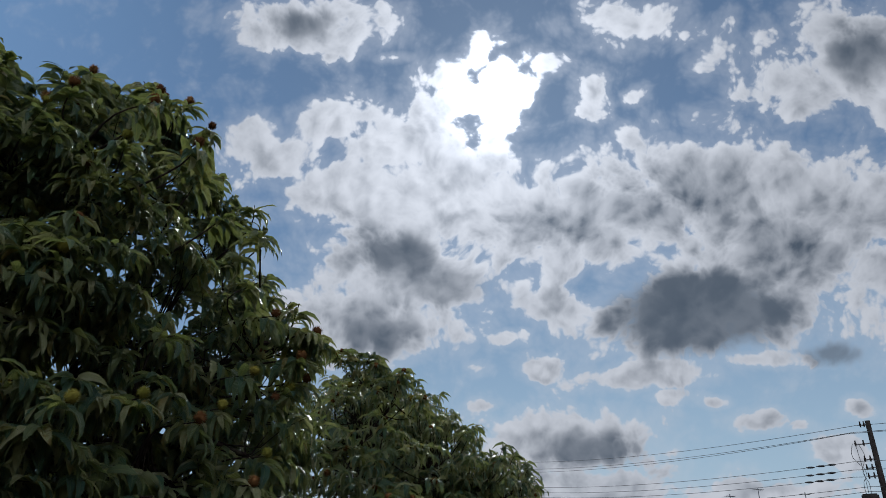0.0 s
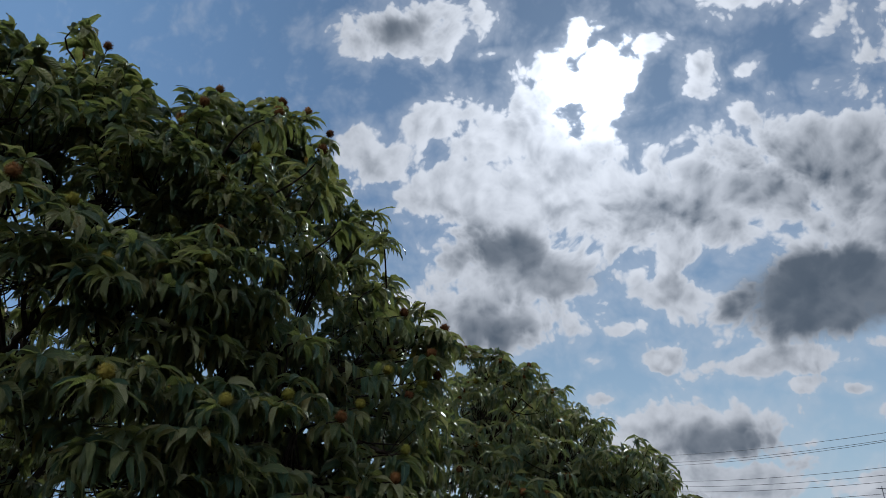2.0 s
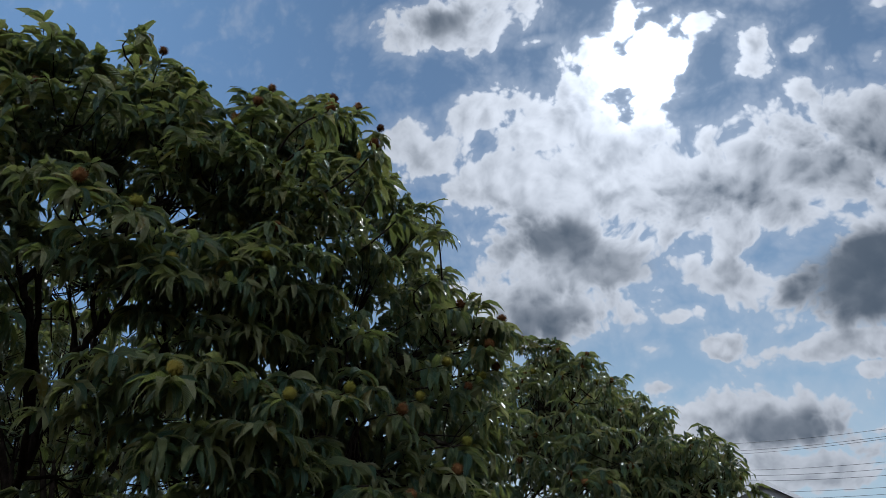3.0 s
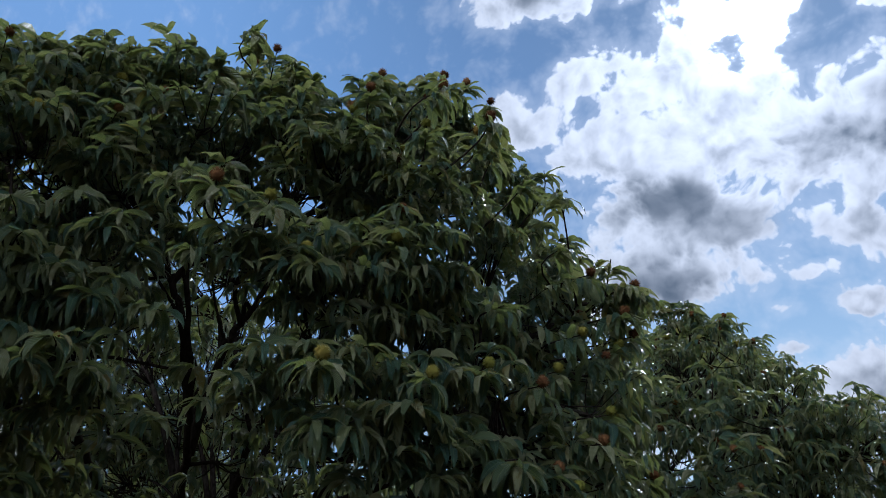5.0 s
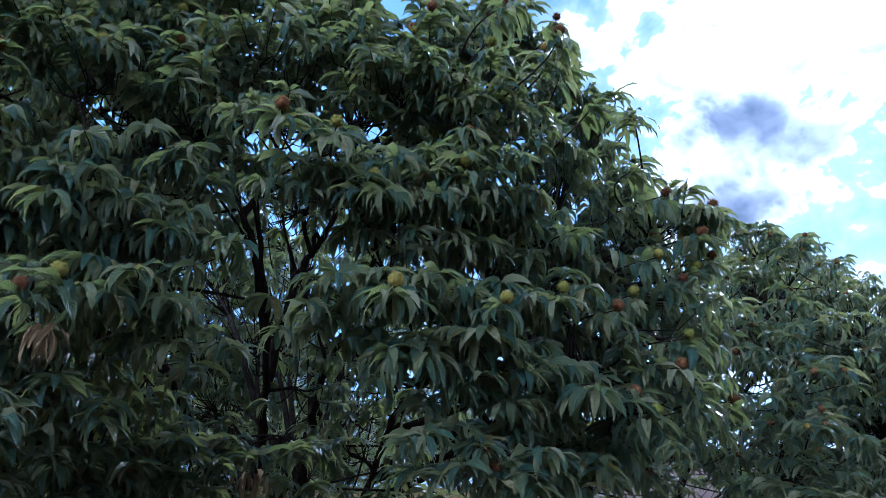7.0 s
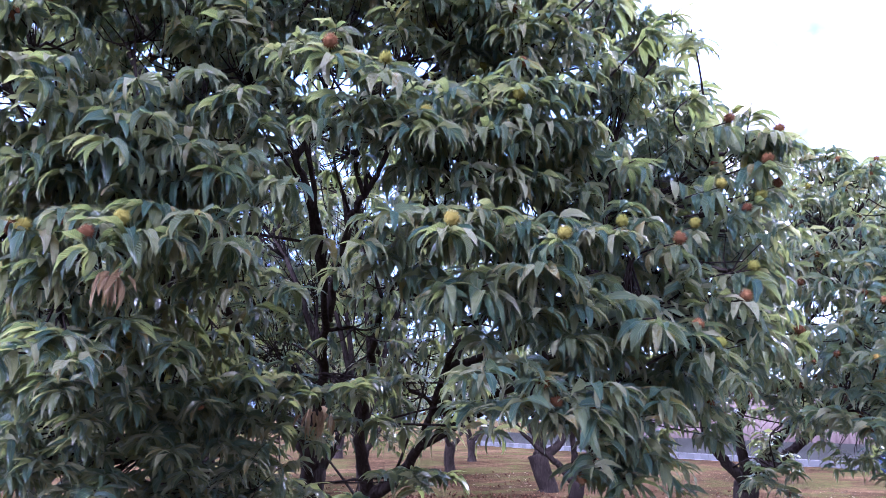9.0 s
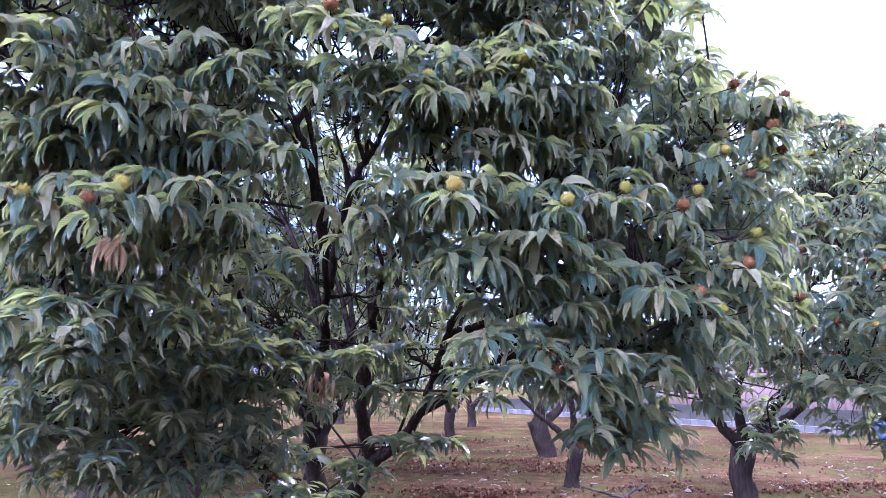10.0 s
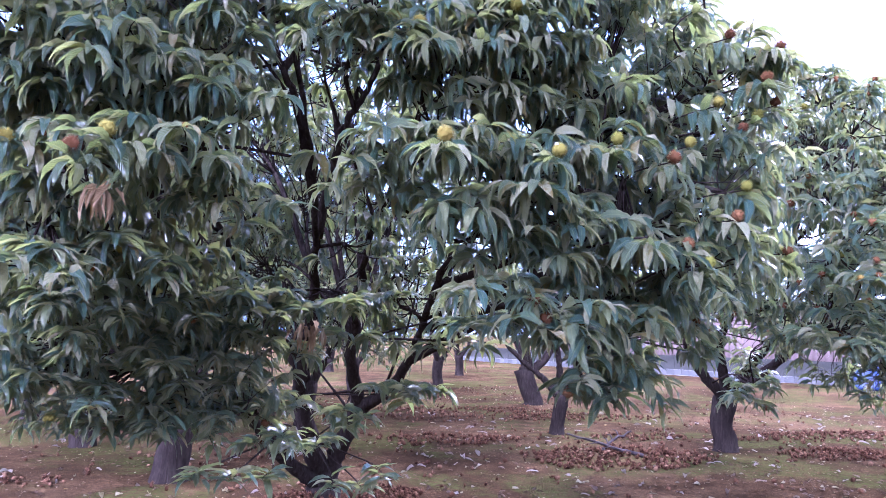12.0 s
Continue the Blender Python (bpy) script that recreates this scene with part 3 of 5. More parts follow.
    for pick, n in ((W >= len(lobes), detail), (W < len(lobes), 4)):    # the mass behind the sprays is simpler
        if pick.any():
            v, f, t = leaves(*shoot_leaves(rng, O[pick] - b, D[pick], S[pick], count, size), n=n)
            V.append(v), F.append(f + base), uv.append(t)
            base += len(v)
    V, F, uv = np.concatenate(V), np.concatenate(F), np.concatenate(uv)
    tagged(part("foliage", mesh_from("foliage", V, [F], M_LEAF, uv), tree), kind="stuff")
    # twigs from the limbs to the shoots
    tw = []
    for o, d, s, k in zip(O, D, S, W):
        q = limbs[k][rng.integers(4, 9)]
        tip = o + d * s - [0, 0, 0.28 * s]
        tw.append((loc([q, (q + o) / 2 + [0, 0, -0.02], o, o + d * s * 0.5 - [0, 0, 0.07 * s], tip]), (0.007, 0.0055, 0.004, 0.003, 0.0015)))
    V, F = tubes(tw, twig_sides)
    tagged(part("twig", mesh_from("twig", V, F, M_BARK), tree), kind="stuff")
    # burs on the outer shoots
    pick = rng.permutation(len(O))[:burs]
    if sprays:                                                  # half of them out on the sprays
        pick[burs // 2:] = W.searchsorted(len(lobes)) + rng.permutation(int(np.sum(W >= len(lobes))))[:burs - burs // 2]
    for k in pick:
        p = O[k] + D[k] * S[k] * 0.9 - [0, 0, 0.22 * S[k]] + rng.normal(0, 0.01, 3)
        br = rng.random() < brown
        r = rng.uniform(0.028, 0.04)
        part("bur", BUR_BROWN if br else BUR_GREEN, tree, at=Matrix.LocRotScale(loc(p), Euler(rng.uniform(0, 6, 3)), Vector((r, r, r))))
    # the nearest shoots: every leaf single
    for x, y, z, br in clusters:
        c = np.array([x, y, z])
        d = c - np.array(middle)
        d = d * [1, 1, 0.25] if z < 3.2 else d / np.linalg.norm(d) * [0.6, 0.35, 0] + [rng.normal(0, 0.25), 0, 0.8]
        d /= np.linalg.norm(d)
        s = rng.uniform(0.2, 0.28)
        o = c - d * s
        P, az, elev, droop, length, *_ = shoot_leaves(rng, o[None], d[None], np.array([s]), 15, size * 1.2)
        for p, a, e, dr, ln in zip(P, az, elev, droop, length):
            me = LEAF_ONE[int(np.clip(round((dr - 0.6) / 1.6 * 11), 0, 11))]
            part("leaf", me, tree, at=Matrix.LocRotScale(loc(p), Euler((rng.normal(0, 0.25), -(e - 0.28), a)), Vector((ln, ln, ln))))
        cost = np.linalg.norm(wood - o, axis=1) + 1.3 * np.maximum(0, wood[:, 2] - o[2])
        q = wood[np.argmin(np.where(cost < 0.06, 9, cost))]
        V, F = tubes([(loc(spline([q, o, c - [0, 0, 0.02]], 8)), np.linspace(0.008, 0.003, 8))], 5)
        part("twig", mesh_from("twig", V, F, M_BARK), tree)
        if br < 0:
            continue
        r = rng.uniform(0.035, 0.041)
        part("bur", BUR_BROWN if br else BUR_GREEN, tree, at=Matrix.LocRotScale(loc(c), Euler(rng.uniform(0, 6, 3)), Vector((r, r, r))))
    for x, y, z, r, m in dead:
        O = np.array([x, y, z]) + rng.normal(0, r, (m, 3)) * [0.8, 0.8, 0.4]
        lv = leaves(loc(O), rng.uniform(0, 6.3, m), rng.uniform(-1.3, -0.7, m), rng.uniform(0.1, 0.6, m), rng.uniform(0.08, 0.14, m), rng.uniform(0.016, 0.026, m), rng.normal(0, 0.6, m), rng.uniform(0.6, 1.15, m), rng.normal(0, 0.5, m))
        part("dead_leaves", mesh_from("dead_leaves", lv[0], [lv[1]], M_DEAD, lv[2]), tree, "withered pale brown hanging leaves")
    return tree


SPRAYS_LEFT = (  # place and half width of the sprays of drooping leaves at the ends of the branches
    (-0.58, 2.98, 2.76, 0.24), (-0.66, 2.98, 2.62, 0.20), (-0.38, 2.97, 2.57, 0.19), (-0.08, 3.10, 2.57, 0.19), (-0.47, 2.98, 2.32, 0.19), (-0.26, 2.97, 2.28, 0.18),
    (-0.65, 2.98, 2.23, 0.19), (-0.06, 3.10, 2.12, 0.12), (-0.79, 3.08, 2.51, 0.19), (-0.85, 3.15, 2.40, 0.18), (-0.16, 3.25, 2.82, 0.16), (-0.22, 3.20, 2.44, 0.15),
    (-0.76, 3.15, 2.09, 0.18), (-0.31, 3.20, 2.13, 0.15), (-0.75, 3.05, 1.80, 0.15), (-0.67, 3.30, 1.89, 0.16), (-0.48, 3.35, 1.83, 0.16), (0.09, 3.48, 3.08, 0.17),
    (0.30, 3.58, 3.07, 0.13), (-0.01, 3.42, 2.96, 0.13))
SPRAYS_MIDDLE = (
    (0.48, 3.03, 2.85, 0.23), (0.70, 3.03, 2.86, 0.20), (0.82, 3.20, 2.63, 0.13), (1.15, 3.11, 2.97, 0.19), (0.95, 3.16, 2.81, 0.17), (1.33, 3.18, 2.85, 0.18),
    (0.66, 2.98, 2.32, 0.20), (0.87, 2.98, 2.34, 0.17), (1.06, 3.04, 2.30, 0.15), (1.37, 3.07, 2.36, 0.19), (1.00, 2.99, 2.11, 0.19), (1.23, 3.02, 2.08, 0.17),
    (1.49, 3.11, 2.11, 0.17), (1.82, 3.34, 2.50, 0.20), (0.63, 3.10, 2.16, 0.14), (1.19, 3.24, 2.64, 0.16), (1.47, 3.33, 2.67, 0.17), (1.43, 3.16, 1.91, 0.15),
    (1.24, 3.16, 1.93, 0.15), (0.95, 3.10, 1.98, 0.13))
SPRAYS_SIDE = (
    (1.90, 3.34, 2.08, 0.23), (2.27, 3.73, 2.51, 0.22), (3.14, 4.75, 2.84, 0.26), (3.23, 4.47, 2.90, 0.26), (3.32, 4.40, 2.65, 0.21), (2.59, 4.00, 2.14, 0.21),
    (3.29, 4.80, 2.07, 0.24), (2.39, 3.90, 1.83, 0.24), (2.35, 3.77, 2.04, 0.20), (1.62, 3.29, 1.85, 0.18), (2.23, 4.10, 3.41, 0.23), (1.71, 3.48, 2.89, 0.18),
    (2.58, 4.34, 3.36, 0.24), (2.06, 3.69, 2.80, 0.20), (2.88, 4.63, 3.58, 0.22), (2.76, 4.25, 3.37, 0.18), (2.76, 3.60, 3.06, 0.14), (3.27, 4.75, 2.52, 0.26),
    (3.39, 4.60, 2.34, 0.22), (2.99, 4.69, 3.27, 0.22))
SPRAYS_LOW = (
    (1.08, 3.07, 1.75, 0.11), (1.27, 3.09, 1.65, 0.21), (1.55, 3.21, 1.64, 0.20), (1.82, 3.36, 1.64, 0.17), (1.70, 3.43, 1.45, 0.14), (1.82, 3.54, 1.31, 0.13),
    (0.24, 4.41, 1.73, 0.13), (0.50, 4.41, 1.72, 0.13), (0.70, 4.49, 1.76, 0.12), (0.69, 4.70, 1.51, 0.08), (0.01, 4.89, 1.11, 0.21), (0.04, 5.65, 0.73, 0.15),
    (0.37, 5.85, 0.70, 0.10), (0.61, 5.08, 1.00, 0.08), (0.91, 4.96, 1.17, 0.08), (1.12, 5.03, 1.17, 0.08), (2.10, 3.62, 1.72, 0.15))
SPRAYS_DARK = (
    (-0.78, 3.97, 1.71, 0.23), (-0.41, 4.15, 1.70, 0.22), (-0.10, 4.30, 1.69, 0.20), (-0.98, 4.01, 1.51, 0.26), (-0.66, 4.21, 1.46, 0.26), (-0.35, 4.47, 1.40, 0.24),
    (-0.95, 4.33, 1.28, 0.28), (-0.61, 4.61, 1.20, 0.27), (-0.32, 4.85, 1.07, 0.24), (-1.18, 4.26, 1.31, 0.24), (-1.03, 3.89, 1.70, 0.19), (-0.71, 3.97, 1.94, 0.19),
    (-0.35, 4.24, 1.99, 0.20), (-0.63, 4.31, 1.61, 0.20), (-0.21, 4.49, 1.53, 0.21), (-1.29, 4.44, 1.48, 0.22), (-0.91, 4.74, 1.05, 0.23), (-0.43, 4.35, 1.55, 0.17),
    (-0.24, 4.97, 1.17, 0.19))
SPRAYS_TOP = (
    (-0.55, 3.57, 3.88, 0.26), (-0.68, 3.49, 3.77, 0.25), (-0.29, 3.84, 4.05, 0.27), (-0.08, 3.82, 4.11, 0.25), (0.02, 3.69, 4.05, 0.23), (-0.70, 3.38, 3.58, 0.22),
    (0.61, 4.23, 4.46, 0.18), (0.61, 4.15, 4.40, 0.22), (0.58, 3.67, 4.04, 0.17), (0.52, 3.64, 3.89, 0.20), (-0.18, 3.32, 3.23, 0.21), (0.02, 3.53, 3.46, 0.24),
    (0.29, 3.08, 3.14, 0.19), (0.62, 3.20, 3.18, 0.21), (0.69, 3.21, 2.97, 0.17), (1.15, 3.53, 3.39, 0.21), (1.21, 3.10, 3.08, 0.17), (1.46, 3.35, 3.25, 0.17),
    (1.12, 3.73, 4.00, 0.20), (1.39, 4.08, 4.45, 0.20))
SPRAYS_CROWN = (
    (0.89, 3.27, 3.55, 0.18), (1.37, 3.65, 3.97, 0.21), (1.75, 4.29, 4.59, 0.21), (1.99, 4.41, 4.53, 0.22), (2.09, 4.32, 4.19, 0.21), (1.11, 3.40, 3.56, 0.19),
    (1.85, 4.02, 4.10, 0.24), (2.20, 4.38, 4.13, 0.26), (1.34, 3.29, 3.43, 0.19), (2.44, 4.45, 4.15, 0.18), (2.52, 4.47, 4.06, 0.22), (2.56, 4.50, 3.96, 0.18),
    (2.76, 4.57, 3.63, 0.20), (2.81, 4.56, 3.58, 0.22), (2.20, 4.02, 3.55, 0.23), (1.85, 3.74, 3.26, 0.21), (2.82, 4.21, 3.32, 0.18), (-0.45, 3.33, 3.48, 0.22),
    (-0.24, 3.52, 3.68, 0.23), (-0.50, 3.45, 3.30, 0.22))
SPRAYS_WEST = (
    (-0.62, 3.15, 3.30, 0.21), (-0.25, 3.08, 2.92, 0.19), (-0.58, 3.17, 2.81, 0.22), (0.32, 3.70, 3.73, 0.20), (0.14, 3.29, 3.62, 0.18), (0.60, 3.48, 3.80, 0.20),
    (0.81, 3.42, 3.45, 0.19), (0.86, 3.82, 3.97, 0.21), (0.88, 2.98, 2.76, 0.15), (-0.85, 3.51, 3.71, 0.24), (-0.42, 3.61, 3.88, 0.24), (1.50, 4.37, 4.65, 0.15),
    (1.53, 4.07, 4.45, 0.13), (1.75, 4.38, 4.68, 0.15), (1.98, 4.39, 4.55, 0.15), (1.12, 3.34, 3.00, 0.18), (2.85, 3.73, 3.14, 0.17), (1.43, 3.18, 2.89, 0.14),
    (-0.31, 3.17, 2.59, 0.16))
SPRAYS_EDGE = (
    (-0.93, 3.05, 3.33, 0.20), (-0.99, 3.02, 3.12, 0.23), (-0.89, 3.21, 3.51, 0.18), (-0.95, 2.93, 2.85, 0.21), (-1.23, 3.14, 3.37, 0.24), (-1.23, 3.17, 3.09, 0.24),
    (-0.98, 3.12, 2.66, 0.22), (-1.15, 3.45, 2.46, 0.24), (-1.20, 3.90, 2.31, 0.26), (-1.37, 4.10, 2.06, 0.28))
RIGHT_SPRAYS = (
    (4.57, 5.46, 3.76, 0.23), (4.79, 5.33, 3.65, 0.34), (4.84, 5.09, 3.41, 0.33), (4.59, 5.58, 3.39, 0.34), (4.60, 5.13, 3.12, 0.37), (4.67, 4.87, 2.88, 0.36),
    (4.48, 5.54, 2.97, 0.33), (4.45, 5.11, 2.69, 0.31), (4.40, 4.67, 2.43, 0.34), (4.46, 5.40, 2.50, 0.32), (4.28, 4.82, 2.19, 0.34), (4.31, 4.54, 2.04, 0.28),
    (4.58, 5.86, 2.22, 0.28), (4.39, 5.27, 2.02, 0.26), (4.34, 4.81, 1.73, 0.34), (4.31, 4.57, 1.49, 0.23), (4.42, 5.14, 1.61, 0.25), (4.58, 6.38, 1.93, 0.36),
    (4.43, 6.71, 1.92, 0.34), (4.80, 6.22, 1.88, 0.30), (5.35, 7.55, 1.05, 0.16), (4.28, 7.05, 1.72, 0.25), (5.15, 6.72, 1.62, 0.19), (5.29, 7.69, 0.85, 0.11))
MAIN_LOBES_HIGH = (  # the mass of leaves behind the sprays: place, radius and share of shoots
    (-0.43, 4.52, 4.06, 0.39, 0.59), (-1.02, 4.44, 3.95, 0.35, 0.59), (0.74, 4.78, 4.32, 0.29, 0.72), (1.45, 3.88, 3.98, 0.28, 0.72), (1.75, 3.74, 3.59, 0.23, 0.72),
    (2.01, 3.79, 3.30, 0.22, 0.47), (2.42, 3.85, 2.95, 0.24, 0.55), (2.69, 3.94, 2.66, 0.23, 0.55), (1.17, 3.81, 3.07, 0.53, 0.51), (0.09, 4.35, 3.91, 0.26, 0.85),
    (0.76, 4.31, 4.00, 0.27, 0.85), (0.78, 3.93, 3.68, 0.31, 0.85), (1.26, 3.82, 3.46, 0.38, 0.85), (0.46, 4.15, 3.77, 0.25, 0.85), (-0.22, 4.12, 2.68, 0.42, 0.68),
    (-0.75, 3.75, 2.64, 0.42, 0.85), (0.42, 4.72, 3.28, 0.45, 0.40), (-0.79, 4.50, 3.15, 0.53, 0.68), (1.57, 3.89, 2.78, 0.40, 0.47), (2.31, 3.88, 2.88, 0.37, 0.34))
MAIN_LOBES_SIDE = (
    (1.21, 4.10, 2.64, 0.38, 0.59), (2.77, 4.08, 2.82, 0.23, 0.51), (-1.12, 3.70, 2.58, 0.40, 0.85), (2.18, 4.10, 2.41, 0.37, 0.42), (-1.24, 3.82, 3.19, 0.36, 0.68))
MAIN_LOBES_LOW = (
    (1.47, 3.71, 2.16, 0.40, 0.68), (2.02, 3.73, 2.11, 0.40, 0.59), (2.60, 3.74, 2.11, 0.21, 0.55), (1.67, 3.85, 1.63, 0.25, 0.85), (-0.54, 3.66, 2.10, 0.38, 0.85),
    (-0.63, 4.62, 1.60, 0.45, 1.00), (-1.21, 4.88, 1.55, 0.45, 1.00), (0.01, 4.71, 1.52, 0.40, 0.70), (-0.37, 4.73, 1.10, 0.34, 1.00), (-0.05, 4.80, 1.05, 0.28, 0.80),
    (-0.50, 4.51, 1.89, 0.42, 0.59), (-0.99, 4.15, 1.92, 0.44, 0.85), (2.47, 4.23, 1.79, 0.32, 0.51), (2.91, 4.32, 1.91, 0.26, 0.59), (2.04, 3.98, 1.89, 0.32, 0.51))
MAIN_LOBES_INNER = (
    (0.94, 5.27, 1.75, 0.45, 0.30), (0.32, 6.02, 2.63, 0.80, 0.12), (1.32, 5.57, 2.29, 0.70, 0.18), (2.25, 3.48, 1.92, 0.36, 0.50), (2.43, 3.52, 2.32, 0.21, 0.55),
    (2.00, 3.84, 1.40, 0.20, 1.00), (0.20, 5.40, 3.40, 0.80, 0.18), (1.20, 5.00, 3.20, 0.80, 0.25), (-0.90, 5.40, 2.60, 0.70, 0.36), (1.97, 3.78, 2.87, 0.45, 0.15),
    (1.33, 3.90, 2.90, 0.50, 0.35), (0.55, 5.20, 2.15, 0.50, 0.21), (0.90, 5.70, 2.60, 0.60, 0.18), (-0.50, 4.60, 3.00, 0.60, 0.50))
MAIN_LOBES_REAR = (
    (2.50, 4.30, 1.55, 0.25, 1.00), (0.60, 7.70, 2.90, 0.90, 0.48), (-0.10, 7.50, 2.20, 0.70, 0.42), (1.30, 7.40, 2.20, 0.70, 0.42), (0.60, 7.00, 3.80, 0.80, 0.48),
    (1.50, 7.00, 3.30, 0.80, 0.48), (-0.30, 7.00, 3.40, 0.80, 0.48), (0.20, 8.20, 3.20, 1.00, 0.36), (1.40, 8.20, 3.00, 0.90, 0.36), (-1.42, 5.23, 1.22, 0.42, 0.48),
    (-1.10, 5.32, 1.14, 0.30, 0.48), (-1.59, 4.96, 1.33, 0.40, 0.80))
SHOOTS_TOP = (  # shoots of single leaves: place, and whether the bur at the end is brown (1), green (0) or missing (-1)
    (1.31, 4.23, 4.81, 1), (0.41, 3.94, 4.69, 1), (0.40, 3.75, 4.36, 1), (1.50, 3.37, 4.28, 1), (-0.53, 3.67, 4.16, 0), (1.07, 3.45, 4.14, 1), (1.40, 3.09, 3.99, 1),
    (0.98, 3.47, 3.97, 0), (1.71, 3.35, 3.92, 0), (0.47, 3.63, 3.92, 0), (1.86, 3.43, 3.90, -1), (-0.26, 3.49, 3.88, 0), (1.65, 3.01, 3.79, 1), (1.33, 3.16, 3.76, 0),
    (1.27, 3.39, 3.72, 0), (2.29, 3.46, 3.71, -1), (2.04, 3.37, 3.67, -1), (0.83, 3.47, 3.55, 0), (-0.53, 3.54, 3.52, 1))
SHOOTS_UPPER = (
    (-0.03, 3.53, 3.49, -1), (-0.70, 3.40, 3.47, 1), (-0.91, 3.34, 3.46, 0), (1.10, 3.52, 3.37, 0), (2.35, 3.50, 3.36, -1), (2.69, 3.56, 3.34, -1), (1.27, 3.50, 3.33, 0),
    (-0.26, 3.58, 3.33, -1), (3.05, 4.00, 3.27, 1), (-0.89, 3.35, 3.24, -1), (0.49, 3.59, 3.17, -1), (2.47, 3.45, 3.16, 1), (0.30, 2.81, 3.04, 1), (1.17, 3.08, 3.02, 0),
    (0.53, 2.83, 3.00, 0), (1.14, 2.97, 2.96, 0), (2.66, 3.42, 2.93, 1), (1.12, 3.00, 2.91, -1), (-0.77, 3.43, 2.90, -1))
SHOOTS_MIDDLE = (
    (0.73, 3.00, 2.85, 0), (2.77, 3.51, 2.83, 1), (1.77, 3.16, 2.78, -1), (2.65, 3.50, 2.75, 0), (2.32, 3.34, 2.74, 0), (0.66, 3.28, 2.72, -1), (-0.38, 3.01, 2.72, -1),
    (2.55, 3.48, 2.66, 1), (-0.51, 2.76, 2.58, -1), (-0.02, 3.13, 2.58, -1), (-0.21, 3.21, 2.57, -1), (2.18, 3.38, 2.53, 0), (-0.71, 2.99, 2.52, -1), (0.32, 3.79, 2.52, -1),
    (1.62, 3.01, 2.41, 0), (1.96, 3.14, 2.38, 1), (1.09, 3.12, 2.36, 0), (0.65, 3.09, 2.33, -1), (2.43, 3.29, 2.30, 0))
SHOOTS_LOWER = (
    (0.79, 2.71, 2.29, 0), (-0.30, 2.91, 2.29, -1), (1.27, 2.79, 2.28, 0), (-0.41, 2.77, 2.24, 0), (1.53, 3.10, 2.21, -1), (1.22, 2.84, 2.20, -1), (1.11, 3.14, 2.19, -1),
    (-0.51, 2.74, 2.17, 1), (2.35, 3.25, 2.14, 1), (-0.05, 3.14, 2.13, 0), (0.97, 2.88, 2.09, -1), (-0.01, 3.36, 2.05, -1), (2.94, 3.69, 2.04, 1), (1.82, 3.12, 2.00, -1),
    (1.73, 2.94, 1.99, -1), (2.15, 3.18, 1.90, 0), (1.23, 4.20, 1.78, -1), (1.18, 4.42, 1.65, -1), (1.32, 3.09, 1.62, 1))
SHOOTS_SKIRT = (
    (1.47, 3.03, 1.61, 1), (1.76, 3.40, 1.54, -1), (1.33, 4.18, 1.52, -1), (1.10, 4.54, 1.52, -1), (1.77, 3.51, 1.42, -1), (1.82, 3.47, 1.29, -1), (1.78, 3.60, 1.28, -1),
    (0.08, 5.09, 1.11, -1), (1.03, 5.25, 1.11, -1), (0.64, 5.47, 0.91, -1), (0.19, 5.17, 0.89, -1), (0.42, 5.46, 0.79, -1), (-0.15, 5.21, 0.61, -1), (-0.40, 5.29, 0.60, -1),
    (0.07, 5.32, 0.58, -1), (0.91, 5.59, 0.54, -1), (0.55, 5.61, 0.46, -1), (0.77, 5.68, 0.41, -1))
SHOOTS_TIP = (
    (2.15, 4.16, 4.78, 1), (1.95, 4.15, 4.90, 1), (1.76, 4.12, 4.82, 1), (1.57, 4.02, 4.80, -1), (1.21, 3.78, 4.52, 1), (1.11, 3.66, 4.30, 1), (2.62, 4.25, 4.34, -1),
    (2.74, 4.27, 4.19, -1), (2.95, 4.12, 3.60, -1), (2.80, 3.49, 3.14, 1), (0.39, 3.82, 4.70, -1), (0.52, 3.71, 4.47, 1), (0.06, 3.67, 4.38, -1), (-0.65, 3.55, 4.12, -1),
    (-0.50, 3.53, 4.07, 0), (-0.27, 3.55, 4.12, -1), (0.78, 3.64, 4.31, -1), (0.98, 3.52, 4.03, 1), (2.31, 4.28, 4.51, -1), (2.87, 4.38, 3.88, -1), (0.22, 3.60, 4.22, -1),
    (0.64, 3.69, 4.42, -1))
MAIN_LOBES_EAST = (
    (2.25, 4.10, 2.45, 0.36, 0.8), (2.74, 4.30, 2.34, 0.36, 0.8), (1.78, 4.10, 2.43, 0.36, 0.8), (2.06, 4.10, 2.03, 0.36, 0.8), (2.48, 4.20, 1.99, 0.34, 0.8),
    (1.47, 4.20, 2.05, 0.32, 0.7), (3.03, 4.40, 2.18, 0.32, 0.8), (2.19, 4.20, 2.90, 0.38, 0.8), (2.67, 4.30, 2.85, 0.34, 0.8), (1.68, 4.20, 2.86, 0.36, 0.7),
    (1.30, 4.10, 2.40, 0.30, 0.6))
MAIN_LOBES_WEST = (
    (-0.04, 4.30, 4.08, 0.40, 0.9), (-0.17, 4.30, 3.58, 0.42, 0.9), (0.26, 4.30, 3.66, 0.38, 0.8), (-0.66, 4.30, 3.50, 0.45, 0.9), (-0.47, 4.20, 3.90, 0.42, 0.9),
    (-0.82, 4.20, 3.91, 0.42, 0.9), (0.62, 4.40, 4.12, 0.36, 0.8), (-0.42, 4.40, 3.13, 0.40, 0.8), (-0.77, 4.40, 3.08, 0.40, 0.8), (-1.19, 4.30, 3.51, 0.50, 0.9),
    (-1.34, 4.20, 3.99, 0.45, 0.9), (1.11, 4.40, 3.85, 0.36, 0.8))

